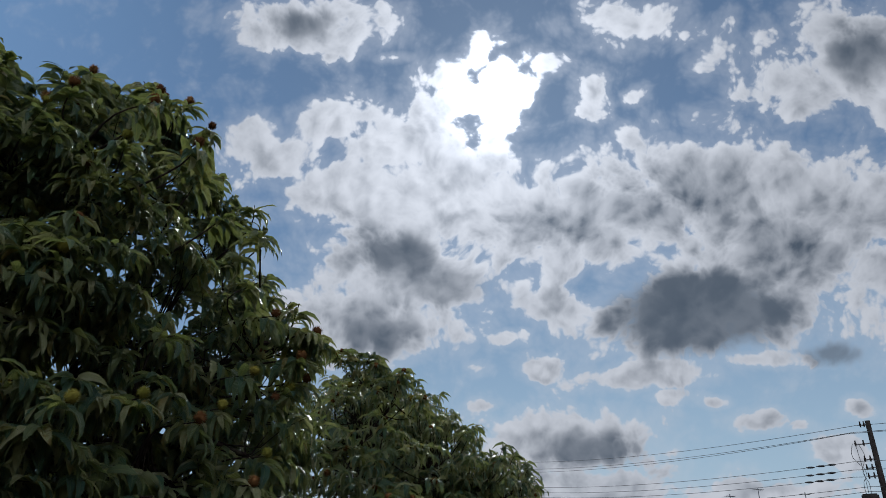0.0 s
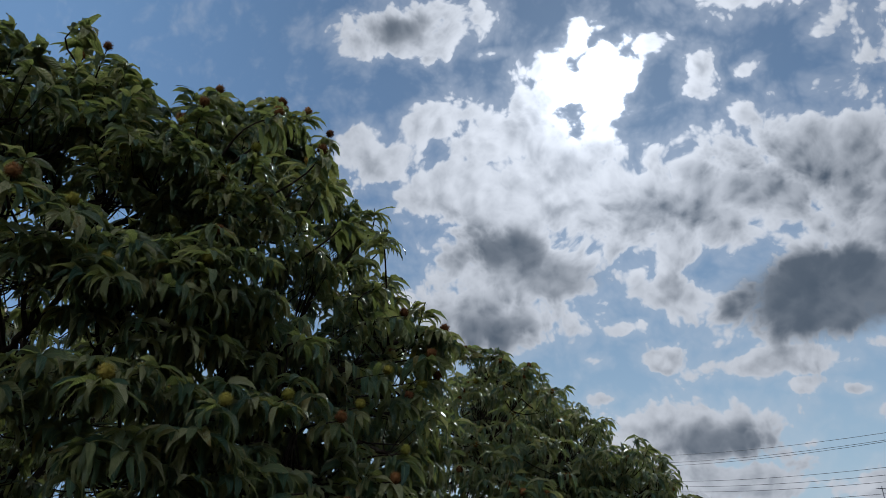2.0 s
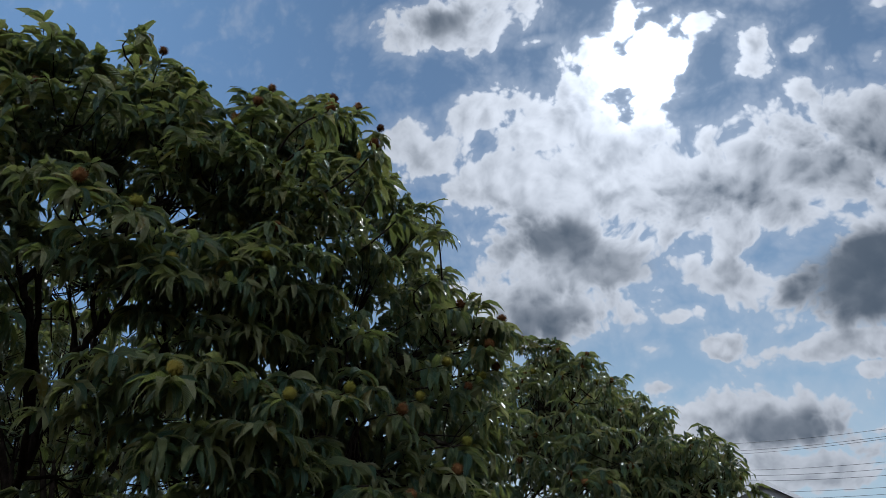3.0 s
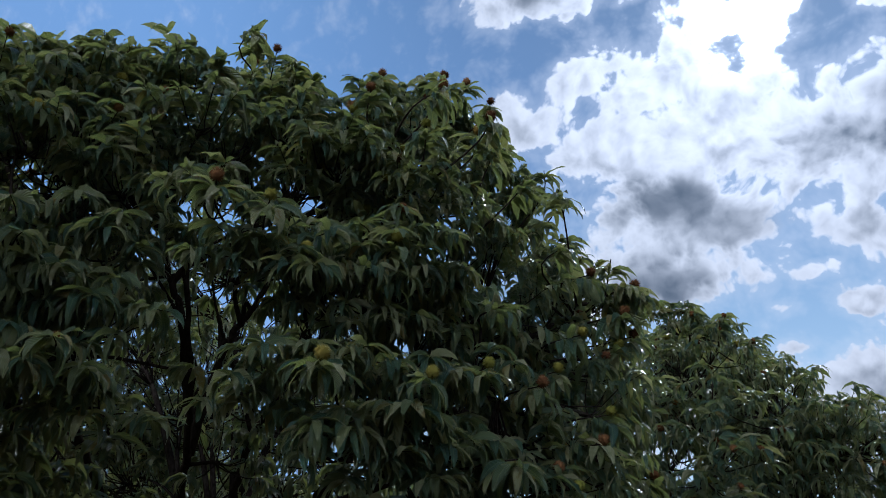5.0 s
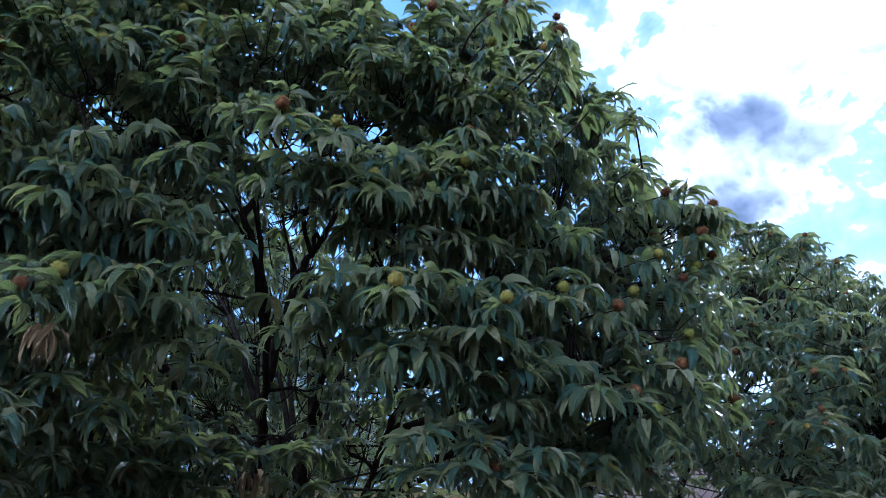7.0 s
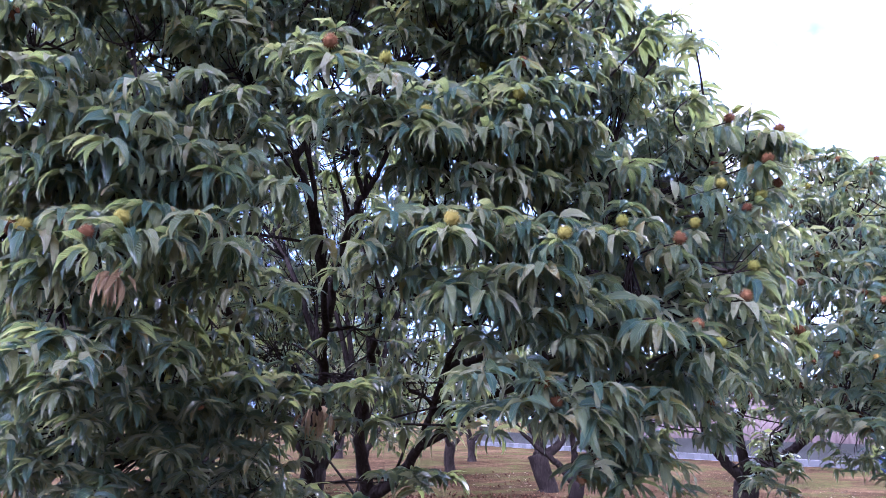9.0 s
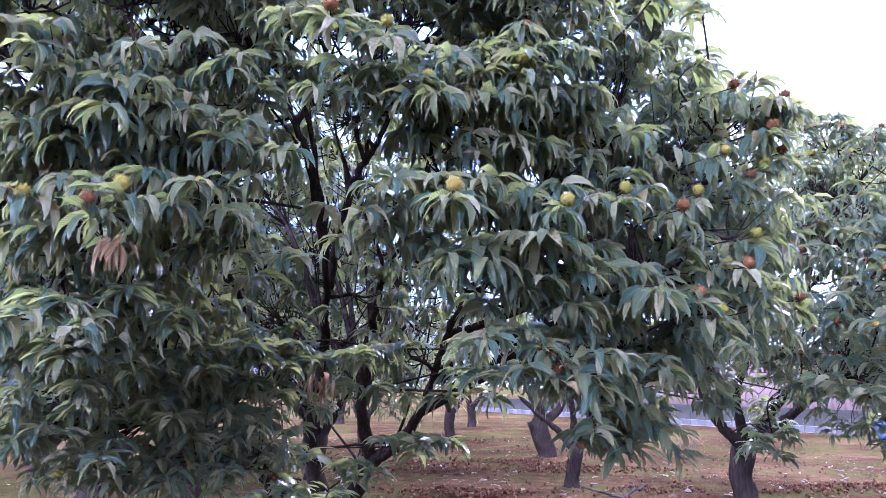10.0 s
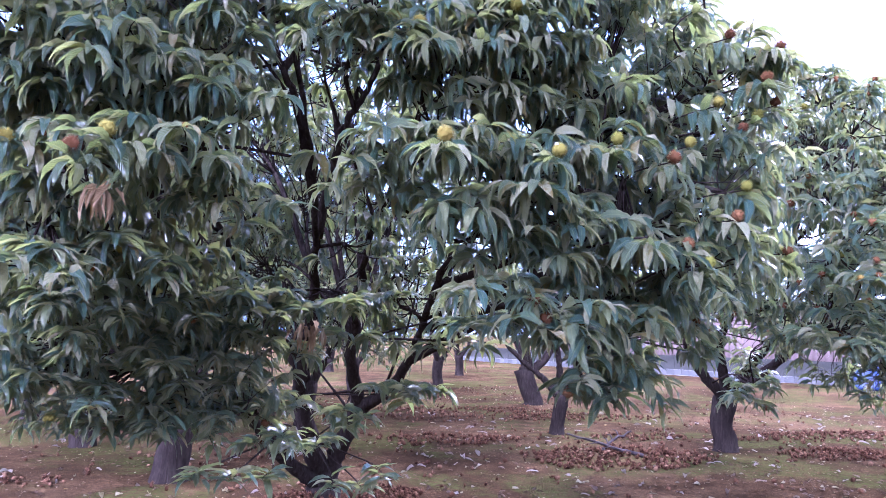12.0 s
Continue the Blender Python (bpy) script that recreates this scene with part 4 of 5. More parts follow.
chestnut_tree(
    1, (0.54, 7.10, 0.0),
    [[(0.44, 6.95, 0.44), (0.31, 6.70, 0.91), (0.28, 6.40, 1.25), (0.36, 6.00, 1.72), (0.36, 5.50, 2.08), (0.35, 5.00, 2.33), (0.28, 4.50, 2.70), (0.18, 4.10, 3.21)],
     [(0.69, 6.95, 0.56), (0.79, 6.70, 0.91), (0.71, 6.40, 1.35), (0.72, 6.00, 1.77), (0.73, 5.60, 2.10), (0.79, 5.20, 2.39), (0.92, 4.70, 2.69), (0.99, 4.30, 3.16)]],
    MAIN_LOBES_HIGH + MAIN_LOBES_WEST + MAIN_LOBES_EAST + MAIN_LOBES_SIDE + MAIN_LOBES_LOW + MAIN_LOBES_INNER + MAIN_LOBES_REAR, 225,
    "large many-stemmed chestnut tree with drooping glossy leaves and spiny burs", burs=90, count=16,
    clusters=SHOOTS_TOP + SHOOTS_UPPER + SHOOTS_MIDDLE + SHOOTS_LOWER + SHOOTS_SKIRT + SHOOTS_TIP,
    sprays=SPRAYS_LEFT + SPRAYS_MIDDLE + SPRAYS_SIDE + SPRAYS_LOW + SPRAYS_DARK + SPRAYS_TOP + SPRAYS_CROWN + SPRAYS_WEST + SPRAYS_EDGE,
    trunk_r=0.145, trunk_h=0.36, stem_r=(0.115, 0.10), branches=20,
    boughs=((0.075, [(0.47, 7.05, 0.18), (0.26, 6.84, 0.36), (0.06, 6.60, 0.59), (-0.18, 6.20, 0.98), (-0.32, 5.90, 1.24), (-0.41, 5.50, 1.56), (-0.47, 5.10, 1.86), (-0.52, 4.70, 2.07), (-0.63, 4.20, 2.40)]),
            (0.075, [(0.77, 6.74, 0.80), (0.88, 6.62, 0.92), (1.06, 6.40, 1.10), (1.17, 6.00, 1.37), (1.22, 5.50, 1.73), (1.25, 5.00, 2.03), (1.41, 4.50, 2.23), (1.61, 4.00, 2.40)]),
            (0.055, [(0.33, 6.45, 1.15), (0.16, 6.20, 1.44), (0.01, 5.90, 1.61), (-0.13, 5.50, 1.93), (-0.23, 5.00, 2.15), (-0.34, 4.70, 2.36), (-0.48, 4.20, 2.73)]),
            (0.040, [(0.37, 5.30, 2.22), (0.45, 5.00, 2.69), (0.52, 4.70, 2.90), (0.65, 4.50, 3.09), (0.73, 4.20, 3.38)]),
            (0.035, [(0.33, 4.90, 2.43), (0.22, 4.50, 2.88), (0.10, 4.30, 3.11), (0.05, 4.10, 3.33)])),
    dead=((0.33, 4.28, 1.56, 0.05, 26), (-0.42, 2.78, 2.04, 0.03, 16)))

RIGHT_LOBES = (
    (6.3, 7.4, 3.35, 1.25), (6.3, 7.2, 1.80, 1.0), (6.0, 8.4, 1.80, 0.65), (5.4, 9.0, 2.2, 0.65), (6.45, 7.35, 3.50, 0.95),
    (6.7, 6.45, 2.70, 1.0), (5.6, 6.8, 3.40, 0.85), (6.0, 6.0, 3.0, 0.75), (6.25, 5.35, 2.68, 0.6), (6.4, 5.0, 2.62, 0.40), (6.3, 6.1, 2.0, 1.1),
    (6.18, 9.0, 0.98, 0.32, 0.8), (6.1, 6.5, 1.35, 0.6))
chestnut_tree(
    2, (6.22, 9.60, 0.0),
    [[(6.0, 9.4, 0.85), (5.71, 9.33, 1.09), (5.41, 9.17, 1.55), (5.4, 8.4, 2.3), (5.7, 7.4, 3.1)], [(6.1, 9.4, 1.0), (5.9, 9.14, 1.55), (6.0, 8.6, 2.2), (6.3, 7.8, 2.9)],
     [(6.35, 9.4, 0.95), (6.35, 8.95, 1.35), (6.5, 8.4, 1.7), (6.6, 7.4, 2.3), (6.4, 5.8, 2.5)], [(6.5, 9.5, 0.9), (6.95, 9.2, 1.35), (6.9, 8.0, 2.0), (6.7, 6.9, 2.4)]],
    RIGHT_LOBES, 165, "wide chestnut tree with a forked trunk and red-brown burs", size=0.20, sprays=RIGHT_SPRAYS, burs=110, brown=0.75, trunk_r=0.15, trunk_h=0.72, stem_share=0.6)
SMALL_LOBES = ((3.7, 11.2, 1.9, 0.6), (4.2, 11.0, 2.3, 0.7), (4.9, 11.1, 2.0, 0.65), (4.4, 11.9, 2.4, 0.8), (3.6, 11.8, 2.3, 0.7), (5.1, 11.7, 2.3, 0.7))
chestnut_tree(
    3, (4.41, 11.51, 0.0),
    [[(4.2, 11.45, 0.82), (4.02, 11.45, 0.98), (3.55, 11.45, 1.38), (3.3, 11.4, 1.9)], [(4.42, 11.4, 0.9), (4.32, 11.21, 1.33), (4.1, 11.0, 1.7), (4.1, 11.0, 2.2)],
     [(4.55, 11.4, 0.9), (4.8, 11.2, 1.3), (4.9, 11.1, 2.0)]],
    SMALL_LOBES, 130, "small chestnut tree with a slim forked trunk", detail=4, count=8, burs=12, trunk_r=0.105, trunk_h=0.62)


def orchard_tree(seed, x, y, r, top, density, label, trunk=0.13, lean=(0, 0), detail=4, low=1.1, tilt=(0, 0)):
    """A tree of the rows behind: crown lobes round a ring and above the fork."""
    rng = np.random.default_rng(seed)
    lobes = [(x + lean[0], y + lean[1], top - r * 0.55, r * 0.6)]
    stems = []
    for k in range(6):
        a = k * math.tau / 6 + rng.uniform(-0.3, 0.3)
        d = r * rng.uniform(0.55, 0.75)
        z = rng.uniform(low + 0.7, top - r * 0.7)
        lobes.append((x + lean[0] + d * math.cos(a), y + lean[1] + d * math.sin(a), z, r * rng.uniform(0.42, 0.55)))
        if k % 2 == 0:
            stems.append([(x + 0.25 * math.cos(a), y + 0.25 * math.sin(a), 1.0), (x + lean[0] * 0.5 + 0.6 * math.cos(a), y + lean[1] * 0.5 + 0.6 * math.sin(a), 1.6),
                          (x + lean[0] + d * 0.8 * math.cos(a), y + lean[1] + d * 0.8 * math.sin(a), z)])
    return chestnut_tree(seed, (x, y, 0.0), stems, lobes, density, label, detail=detail, count=8, burs=14, trunk_r=trunk, trunk_h=0.8, twig_sides=3, tilt=tilt)


orchard_tree(21, -1.0, 8.2, 2.2, 4.6, 150, "chestnut tree with a leaning ridged trunk beside the largest one", 0.17, (-0.6, -0.6))
orchard_tree(22, -2.5, 10.6, 2.2, 4.4, 110, "chestnut tree with low drooping branches over bare soil", 0.15)
orchard_tree(24, 5.5, 16.1, 2.4, 4.4, 70, "old chestnut tree with a thick double trunk", 0.2, tilt=(-0.26, 0.05))
orchard_tree(25, 4.42, 22.1, 2.4, 4.4, 60, "chestnut tree standing in the row behind", 0.15)
orchard_tree(26, 6.3, 27.7, 2.4, 4.4, 60, "chestnut tree standing in the row behind", 0.15)
orchard_tree(27, 1.4, 30.0, 2.5, 4.6, 60, "chestnut tree standing in the row behind", 0.18)
orchard_tree(28, -4.1, 13.5, 2.4, 4.6, 80, "chestnut tree standing in the row behind", 0.15)
orchard_tree(30, 0.36, 11.8, 2.1, 4.2, 130, "chestnut tree standing in the row behind", 0.14)
orchard_tree(31, 1.62, 19.0, 2.3, 4.4, 90, "chestnut tree standing in the row behind", 0.15)
orchard_tree(29, 0.33, 15.0, 2.4, 4.4, 80, "chestnut tree standing in the row behind", 0.15)

# ---- concrete block wall ----
WALL_A, WALL_B = Vector((20.2, 18.9, 0)), Vector((10.2, 45.5, 0))


def box(w, d, h, at=(0, 0, 0), bevel=0.0):
    bm = bmesh.new()
    bmesh.ops.create_cube(bm, size=1, matrix=Matrix.LocRotScale(at, None, Vector((w, d, h))))
    if bevel:
        bmesh.ops.bevel(bm, geom=bm.edges[:], offset=bevel, segments=1, affect="EDGES")
    return bm


def build_wall():
    """One course of blocks, and upright dark concrete panels on it."""
    along = (WALL_B - WALL_A)
    n = int(along.length / 0.40)
    root = tagged(new("block_wall"), "low wall of grey concrete blocks and panels along the orchard", "wall", kind="structure")
    root.matrix_world = pose(*WALL_A, 0, 0, math.degrees(math.atan2(along.y, along.x)))
    part("footing", bm_mesh("footing", box(along.length, 0.08, 0.27, (along.length / 2, 0, 0.11)), M_MORTAR), root)
    block = bm_mesh("block", box(0.388, 0.12, 0.21, (0, 0, 0), 0.006), M_BLOCK)
    panel = bm_mesh("panel", box(0.792, 0.09, 0.60, (0, 0, 0), 0.008), M_PANEL)
    for k in range(n):
        part("block", block, root, at=pose(0.2 + 0.4 * k, 0, 0.12))
    for k in range(n // 2):
        part("panel", panel, root, at=pose(0.4 + 0.8 * k, 0, 0.535))


M_PANEL = plain("concrete_panel", (0.026, 0.026, 0.021), (0.042, 0.042, 0.034), 0.9, 1.2, 0.0, 0.4, 0.02)
build_wall()


# ---- houses beyond the wall ----
def gable_house(at, turn, w, d, eave, rise, siding, label, over=0.5):
    """A house with a gabled roof: walls, roof slopes with thickness, barge boards and windows."""
    root = tagged(new("house"), label, "house")
    root.matrix_world = pose(*at, 0, 0, turn)
    bm = bmesh.new()
    pts = [(-w / 2, 0), (w / 2, 0), (w / 2, eave), (0, eave + rise), (-w / 2, eave)]
    a = [bm.verts.new((x, -d / 2, z)) for x, z in pts]
    b = [bm.verts.new((x, d / 2, z)) for x, z in pts]
    bm.faces.new(a[::-1]), bm.faces.new(b)
    for k in range(5):
        bm.faces.new((a[k], a[(k + 1) % 5], b[(k + 1) % 5], b[k]))
    bmesh.ops.recalc_face_normals(bm, faces=bm.faces)
    part("wall", bm_mesh("wall", bm, siding), root)
    slope = math.atan2(rise, w / 2)
    length = math.hypot(rise, w / 2) + over
    for sgn in (-1, 1):
        m = Matrix.Translation((0, 0, eave + rise + 0.12)) @ Matrix.Rotation(sgn * slope, 4, "Y")
        part("roof", bm_mesh("roof", box(length, d + 2 * over, 0.12, (sgn * length / 2, 0, 0)), M_ROOF), root, at=m)
        for e in (-1, 1):
            part("barge_board", bm_mesh("barge_board", box(length, 0.05, 0.22, (sgn * length / 2, e * (d / 2 + over + 0.03), -0.03)), M_TRIM), root, at=m)
    for e in (-1, 1):
        for x in (-w / 4, w / 4):
            for z in (1.5, 4.3):
                if z + 1 < eave:
                    f = part("window", bm_mesh("window", box(1.5, 0.10, 1.2, (x, e * (d / 2 + 0.03), z), 0.01), M_TRIM), root)
                    part("pane", bm_mesh("pane", box(1.34, 0.03, 1.04, (x, e * (d / 2 + 0.09), z)), M_GLASS_DARK), f)
    return root


def antenna(x, y, z, h, label):
    """A roof aerial: mast, boom and cross rods."""
    root = tagged(new("roof_antenna"), label, "antenna", "roof antennas")
    root.location = (x, y, z)
    V, F = tubes([([(0, 0, 0), (0, 0, h)], (0.03, 0.025))], 6)
    part("mast", mesh_from("mast", V, F, M_STEEL), root)
    V, F = tubes([([(-0.28, 0.14, h - 0.12), (0.28, -0.14, h - 0.12)], (0.016, 0.016))], 5)
    part("boom", mesh_from("boom", V, F, M_STEEL), root)
    for k in range(6):
        u = -0.25 + 0.1 * k
        V, F = tubes([([(u - 0.07, -u * 0.5 - 0.14, h - 0.12), (u + 0.07, -u * 0.5 + 0.14, h - 0.12)], (0.009, 0.009))], 4)
        part("rod", mesh_from("rod", V, F, M_STEEL), root)


gable_house((40.1, 31.2, 0), -48, 8.0, 9.0, 5.75, 2.1, M_SIDING_GREY, "two-storey house with grey siding and a dark gabled roof")
gable_house((46.5, 19.2, 0), 22, 9.0, 12.0, 4.6, 1.9, M_SIDING, "pale house with a dark gabled roof beyond the orchard")
for x, y, h in ((44.0, 21.3, 2.1), (44.4, 19.7, 2.35), (45.3, 17.4, 1.95)):
    antenna(x, y, 6.2, h, "thin metal television aerial on a house roof")


def corrugated_shed():
    """A long low shed of pale corrugated sheets behind the wall."""
    along = (WALL_B - WALL_A).normalized()
    side = Vector((along.y, -along.x, 0))
    root = tagged(new("shed"), "long low shed clad in pale pinkish corrugated sheets", "shed")
    c = WALL_A + along * 11 + side * 3.2
    root.matrix_world = pose(*c, 0, 0, math.degrees(math.atan2(along.y, along.x)))
    n, length = 240, 20.0
    x = np.linspace(-length / 2, length / 2, n)
    y = 0.03 * np.sin(x * 2 * np.pi / 0.25)
    V = np.concatenate([np.stack([x, y + o, np.full(n, z)], -1) for o, z in ((1.5, 0), (1.5, 2.9), (1.44, 2.9), (1.44, 0))])
    i = np.arange(n - 1)
    F = np.concatenate([np.stack([k * n + i, k * n + i + 1, (k + 1) % 4 * n + i + 1, (k + 1) % 4 * n + i], -1) for k in range(4)])
    part("front_sheet", mesh_from("front_sheet", V, [F], M_SIDING), root)
    part("body", bm_mesh("body", box(length - 0.1, 2.6, 2.85, (0, 0.1, 1.42)), M_SIDING), root)
    part("roof", bm_mesh("roof", box(length + 0.6, 3.8, 0.10, (0, 0.1, 2.96), 0.01), M_ROOF), root)


corrugated_shed()


# ---- utility pole and wires ----
def utility_pole(x, y, h):
    root = tagged(new("utility_pole"), "dark utility pole with cross arms, insulators and a transformer", "utility pole")
    root.location = (x, y, 0)
    root.rotation_euler = (radians(2.0), radians(-4.5), 0)
    V, F = tubes([([(0, 0, -0.3), (0, 0, h / 2), (0, 0, h)], (0.17, 0.14, 0.10))], 14)
    part("pole", mesh_from("pole", V, F, M_POLE), root)
    u = Vector((-0.62, 0.78, 0))
    for z, l in ((h - 0.15, 0.35), (h - 0.95, 0.75), (h - 1.6, 0.5), (h - 1.95, 0.5), (h - 2.3, 0.5)):
        V, F = tubes([([u * -0.1 + Vector((0, 0, z)), u * l + Vector((0, 0, z - 0.05))], (0.03, 0.03))], 6)
        arm = part("cross_arm", mesh_from("cross_arm", V, F, M_STEEL), root)
        for f in (0.5, 0.95):
            V, F = tubes([([u * l * f + Vector((0, 0, z - 0.12)), u * l * f + Vector((0, 0, z)), u * l * f + Vector((0, 0, z + 0.06)), u * l * f + Vector((0, 0, z + 0.13))], (0.025, 0.05, 0.025, 0.035))], 8)
            part("insulator", mesh_from("insulator", V, F, M_POLE), arm)
    for k in range(3):
        a = u * (0.6 + 0.12 * k)
        line = spline([a + Vector((0, 0, h - 0.95)), a * (0.75 + 0.2 * k) + Vector((0, 0, h - 1.5)), a * (1.15 - 0.25 * k) + Vector((0, 0, h - 2.1)), a * 0.9 + Vector((0, 0, h - 2.6)), u * (0.55 + 0.1 * k) + Vector((0, 0, h - 3.1))], 12)
        V, F = tubes([(line, np.full(12, 0.011))], 4)
        part("drop_cable", mesh_from("drop_cable", V, F, M_CABLE), root)
    bm = bmesh.new()
    bmesh.ops.create_cone(bm, cap_ends=True, segments=20, radius1=0.33, radius2=0.33, depth=0.95, matrix=Matrix.Translation(u * 0.62 + Vector((0, 0, h - 3.5))))
    bmesh.ops.bevel(bm, geom=[e for e in bm.edges if len(e.link_faces) == 2 and e.calc_face_angle() > 1], offset=0.05, segments=2, affect="EDGES")
    part("transformer", bm_mesh("transformer", bm, M_POLE, True), root)


POLE = Vector((36.3, 10.6, 0))
utility_pole(POLE.x, POLE.y, 9.4)


def wire(a, b, sag, r=0.011, sleeve=False):
    """A power line that hangs between two places."""
    a, b = np.array(a), np.array(b)
    t = np.linspace(0, 1, 40)
    p = a + (b - a) * t[:, None]
    p[:, 2] -= sag * 4 * t * (1 - t)
    V, F = tubes([(p, np.full(40, r))], 5)
    line = tagged(part("power_line", mesh_from("power_line", V, F, M_CABLE)), "thin black power line hanging from the utility pole", "cable", "power lines")
    if sleeve:
        for f in (0.03, 0.045, 0.06):
            q = a + (b - a) * f
            q[2] -= sag * 4 * f * (1 - f)
            u = (b - a) / np.linalg.norm(b - a)
            V, F = tubes([([q - u * 0.22, q - u * 0.1, q + u * 0.1, q + u * 0.22], (0.02, 0.05, 0.05, 0.02))], 6)
            part("sleeve", mesh_from("sleeve", V, F, M_CABLE), line)


for z, zb, o in ((9.25, 14.0, 0.3), (8.95, 13.4, 0.5), (8.9, 13.1, 0.7), (7.7, 12.1, 0.7), (7.35, 11.75, 0.8), (7.05, 11.4, 0.9), (6.65, 10.5, 0.3), (6.45, 9.9, 0.4)):
    a = (POLE.x - 0.62 * o - 0.5, POLE.y + 0.78 * o, z)
    wire(a, (46.2, 46.5, zb), 0.7, sleeve=7.0 < z < 8.0)
    wire(a, (33.0, -22.0, z - 0.1), 0.8)


# ---- on the ground ----
HUSKS = [spiny(np.random.default_rng(50 + k), 38, 0.56, 0.09, 1) for k in range(6)]


def torn(v, rng):
    """A bur fallen open: dented on one side and drawn out of round."""
    v = v * rng.uniform(0.75, 1.15, 3)
    dent = np.maximum(0.0, v[:, 2] - 0.15)
    v[:, 2] -= 1.3 * dent
    return v


HUSKS = [(torn(v, np.random.default_rng(95 + k)), f) for k, (v, f) in enumerate(HUSKS)]


def bur_pile(x, y, rx, ry, m, h, seed, label="heap of fallen brown chestnut burs on the soil"):
    """A low heap of emptied burs, more than one could count."""
    rng = np.random.default_rng(seed)
    V, F, base = [], [], 0
    for k in range(m):
        a, q = rng.uniform(0, 6.283), math.sqrt(rng.random())
        px, py = x + rx * q * math.cos(a) * (1 + 0.2 * math.sin(3 * a + seed)), y + ry * q * math.sin(a)
        r = rng.uniform(0.030, 0.048)
        z = ground_height(px, py) + r * 0.55 + h * max(0.0, 1 - q * q) * rng.random()
        v, f = HUSKS[k % 6]
        R = np.array(Euler(rng.uniform(0, 6.28, 3)).to_matrix())
        V.append((v * r * [1, 1, rng.uniform(0.6, 1.0)]) @ R.T + [px, py, z])
        F.append(f + base)
        base += len(v)
    tagged(part("bur_heap", mesh_from("bur_heap", np.concatenate(V), [np.concatenate(F)], M_HUSK)), label, "fallen burs", kind="stuff")


bur_pile(4.30, 9.0, 1.25, 0.75, 520, 0.16, 1)
bur_pile(7.55, 9.0, 0.9, 0.42, 230, 0.10, 2)
bur_pile(8.9, 10.6, 1.9, 0.5, 330, 0.07, 3)
bur_pile(5.5, 10.9, 0.8, 0.35, 90, 0.05, 4)
bur_pile(0.35, 6.95, 0.45, 0.3, 150, 0.10, 5)
bur_pile(1.15, 7.1, 0.35, 0.32, 140, 0.10, 6)
bur_pile(2.4, 10.7, 1.0, 0.6, 200, 0.05, 7)
bur_pile(5.6, 13.6, 1.6, 0.6, 220, 0.05, 8)
bur_pile(3.4, 14.5, 2.2, 1.2, 260, 0.04, 9)
bur_pile(-2.4, 8.2, 0.5, 0.3, 30, 0.03, 10)
bur_pile(6.5, 12.5, 5.0, 4.0, 260, 0.0, 11, "brown chestnut burs strewn over the soil")
bur_pile(3.0, 18.0, 6.0, 5.0, 300, 0.0, 12, "brown chestnut burs strewn over the soil")
bur_pile(1.0, 9.5, 4.0, 2.4, 160, 0.0, 13, "brown chestnut burs strewn over the soil")

HUSK_ONE = mesh_from("fallen_bur", *(lambda v, f: (v, [f]))(*spiny(np.random.default_rng(60), 90, 0.64, 0.08, 1)), M_HUSK_ONE)


def on_soil(rng, x0, x1, y0, y1):
    x, y = rng.uniform(x0, x1), y0 + (y1 - y0) * rng.random() ** 1.4
    return x, y, ground_height(x, y)


def fallen_burs():
    rng = np.random.default_rng(70)
    for k in range(110):
        x, y, z = on_soil(rng, -3.0, 10.5, 6.6, 13.0)
        r = rng.uniform(0.028, 0.04)
        ob = tagged(new("fallen_bur", HUSK_ONE), "single brown spiny bur fallen on the soil", "chestnut bur", "fallen burs")
        ob.matrix_world = Matrix.LocRotScale((x, y, z + r * 0.7), Euler(rng.uniform(0, 6, 3)), Vector((r, r, r * 0.85)))


def fallen_leaves():
    rng = np.random.default_rng(80)
    shapes = []
    for k in range(6):
        one = lambda v: np.array([v])
        V, F, uv = leaves(np.zeros((1, 3)), one(0.0), one(rng.uniform(0.1, 0.5)), one(rng.uniform(0.3, 1.0)), one(1.0), one(rng.uniform(0.3, 0.42)), one(rng.normal(0, 0.3)), one(rng.uniform(0.2, 0.7)), one(rng.normal(0, 0.5)))
        V[:, 2] -= V[:, 2].min()
        shapes.append(mesh_from("fallen_leaf", V, [F], M_FALLEN, uv))
    for k in range(290):
        x, y, z = on_soil(rng, -3.5, 11.5, 6.5, 15.0)
        r = rng.uniform(0.08, 0.17)
        ob = tagged(new("fallen_leaf", shapes[k % 6]), "dry curled pale leaf lying on the soil", "leaf", "fallen leaves")
        ob.matrix_world = Matrix.LocRotScale((x, y, z + 0.004), Euler((rng.normal(0, 0.15), rng.normal(0, 0.15), rng.uniform(0, 6.28))), Vector((r, r, r)))


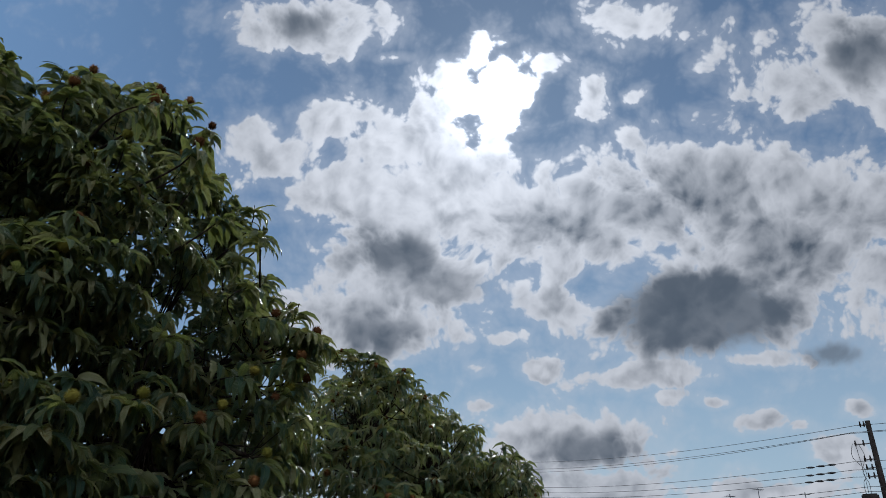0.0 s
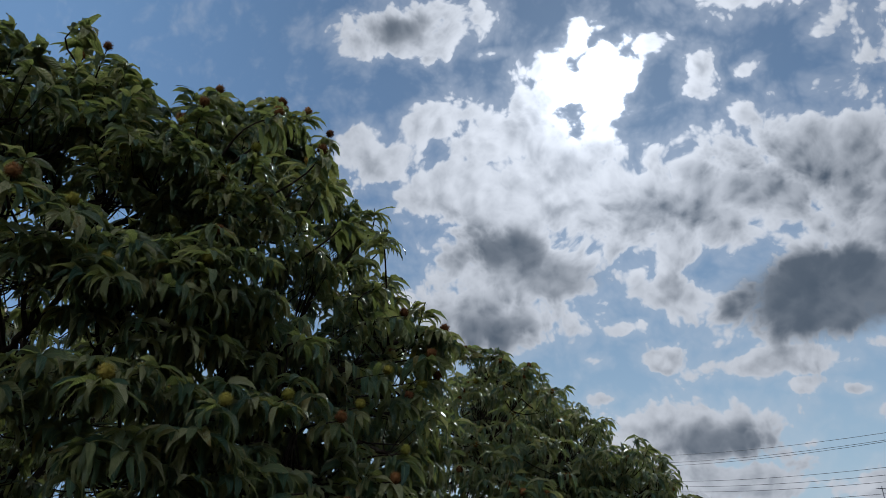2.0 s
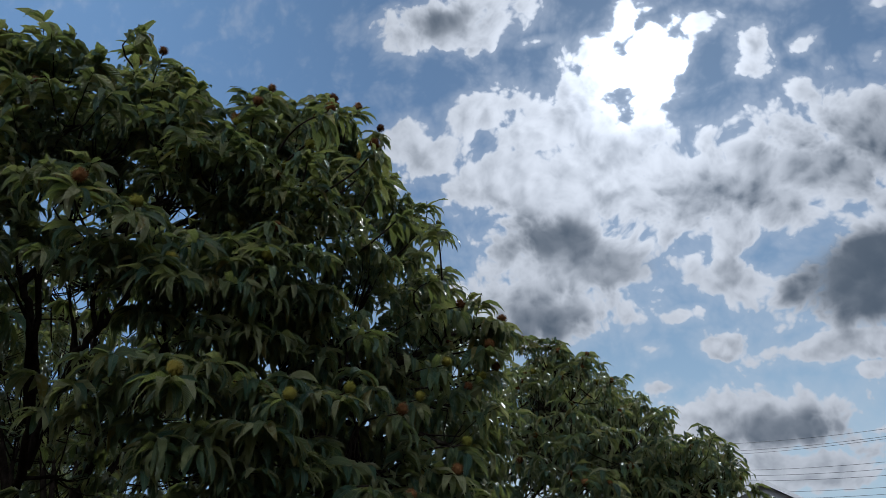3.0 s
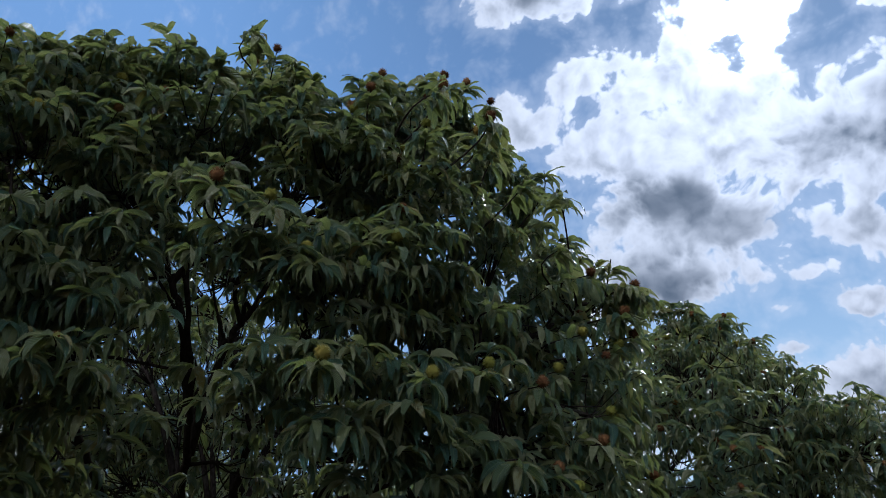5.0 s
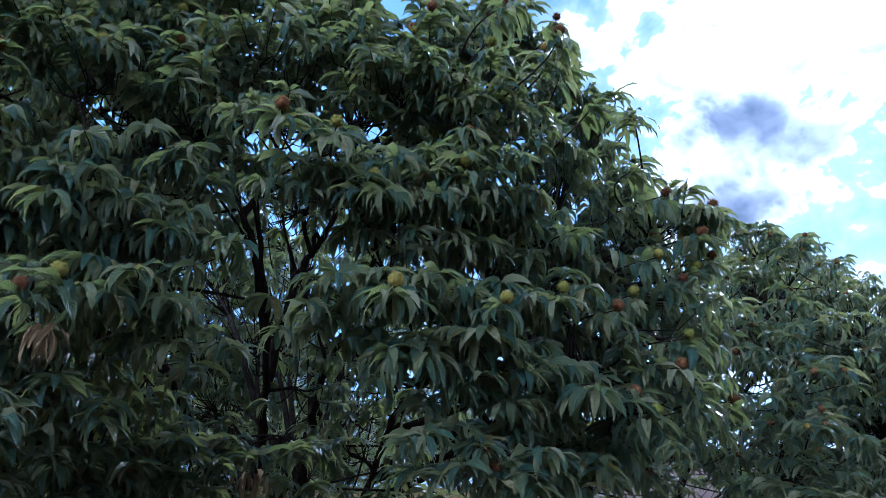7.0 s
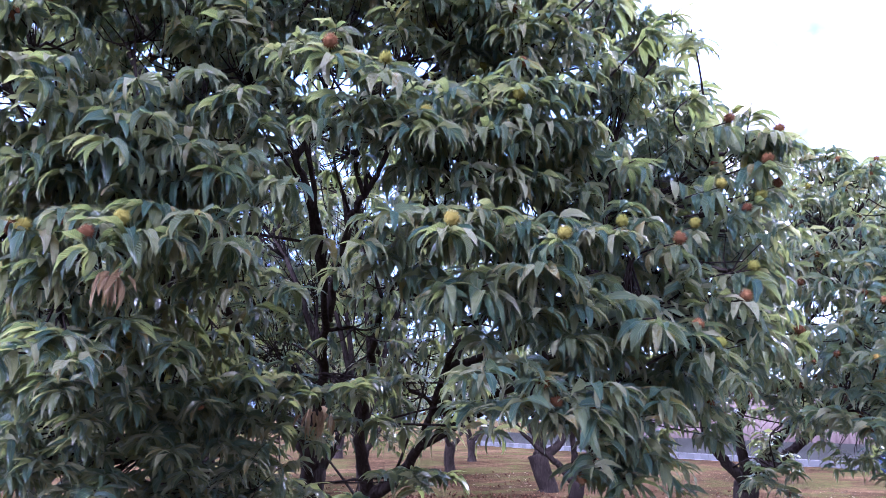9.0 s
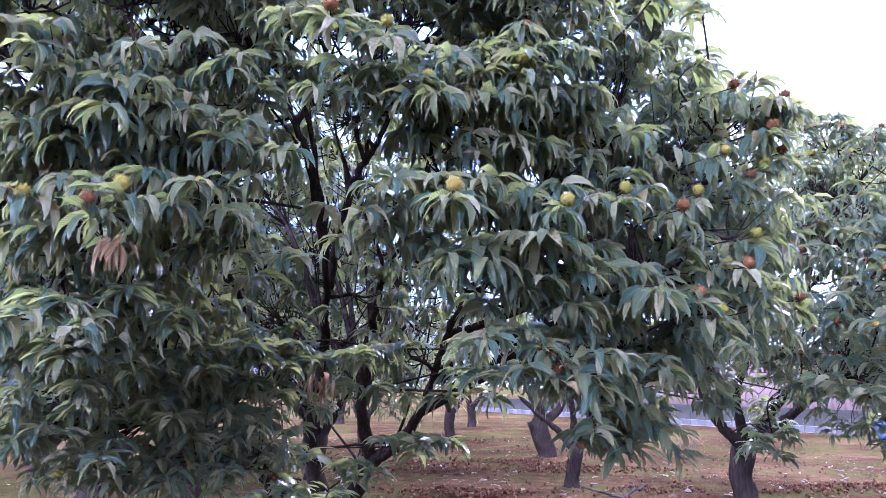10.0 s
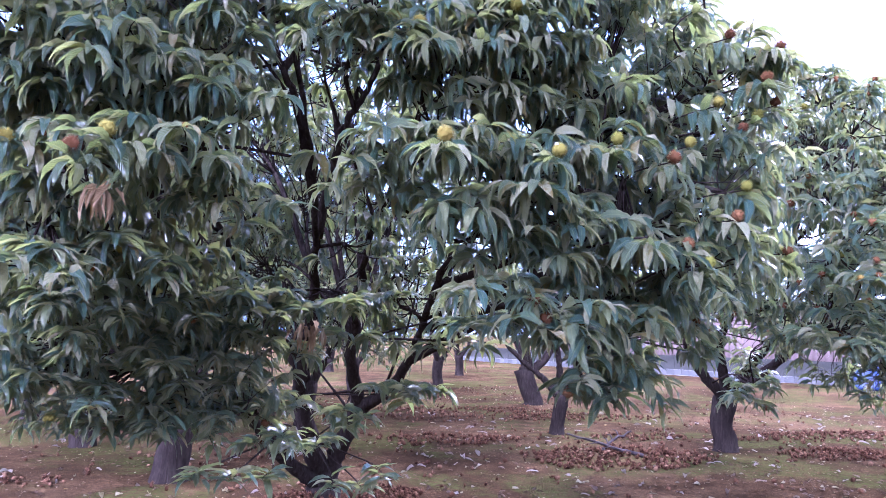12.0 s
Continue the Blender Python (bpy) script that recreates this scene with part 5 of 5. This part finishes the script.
def leaf_litter():
    """Crumbs of leaves and husks, far too many to count."""
    rng = np.random.default_rng(90)
    m = 20000
    x = rng.uniform(-4.5, 13.0, m)
    y = 6.0 + 16.0 * rng.random(m) ** 1.7
    z = np.array([ground_height(a, b) for a, b in zip(x, y)]) + 0.006
    keep = rng.random(m) < np.array([0.35 + 0.9 * max(0, noise.noise(Vector((a * 0.6, b * 0.6, 7)))) for a, b in zip(x, y)])
    P = np.stack([x, y, z], -1)[keep]
    k = len(P)
    length = 0.018 + 0.07 * rng.random(k) ** 2
    V, F, uv = leaves(P, rng.uniform(0, 6.283, k), rng.uniform(-0.1, 0.5, k), rng.uniform(0.0, 1.0, k), length, length * rng.uniform(0.3, 0.6, k), rng.normal(0, 0.4, k), rng.uniform(0.0, 0.8, k), rng.normal(0, 0.5, k), n=4)
    tagged(part("leaf_litter", mesh_from("leaf_litter", V, [F], M_LITTER, uv)), "crumbled dry leaf litter scattered over the soil", "leaf litter", kind="stuff")


M_LITTER = leaf_material("leaf_litter", False, (0.05, 0.028, 0.02), (0.11, 0.065, 0.045), (0.24, 0.18, 0.14), (0.2, 0.14, 0.08), 0.8)
fallen_burs()
fallen_leaves()
leaf_litter()


def dead_branch(x, y, turn, length, seed):
    rng = np.random.default_rng(seed)
    p = spline([(0, 0, 0.03), (length * 0.4, 0.05, 0.12), (length, -0.05, 0.24)], 12) + rng.normal(0, 0.008, (12, 3))
    paths = [(p, np.linspace(0.028, 0.012, 12))]
    for k in (4, 6, 8):
        q = p[k]
        paths.append((spline([q, q + [0.12, 0.10 * (-1) ** k, 0.05], q + [0.22, 0.22 * (-1) ** k, 0.04]], 5), np.linspace(0.012, 0.004, 5)))
    V, F = tubes(paths, 7)
    ob = tagged(new("dead_branch", mesh_from("dead_branch", V, F, M_WOOD)), "dry grey broken branch lying on the bur heap", "branch", "broken branches")
    ob.matrix_world = pose(x, y, ground_height(x, y) + 0.06, 0, 0, turn)


dead_branch(4.55, 8.75, 150, 0.95, 1)
dead_branch(4.2, 9.15, 35, 0.6, 2)


def blue_bundle(x, y):
    """A crumpled blue plastic sheet by the wall."""
    bm = bmesh.new()
    bmesh.ops.create_icosphere(bm, subdivisions=4, radius=1)
    for v in bm.verts:
        n = noise.noise(v.co * 2.3) * 0.22 + abs(noise.noise(v.co * 6)) * 0.18
        v.co = Vector((v.co.x * 0.75, v.co.y * 0.5, max(v.co.z, -0.35) * 0.55)) * (1 + n)
    lo = min(v.co.z for v in bm.verts)
    for v in bm.verts:
        v.co.z -= lo
    ob = tagged(new("plastic_sheet", bm_mesh("plastic_sheet", bm, M_TARP, True)), "crumpled bright blue plastic sheet beside the wall", "tarpaulin")
    ob.matrix_world = pose(x, y, 0, 0, 0, 40)


blue_bundle(18.6, 20.9)
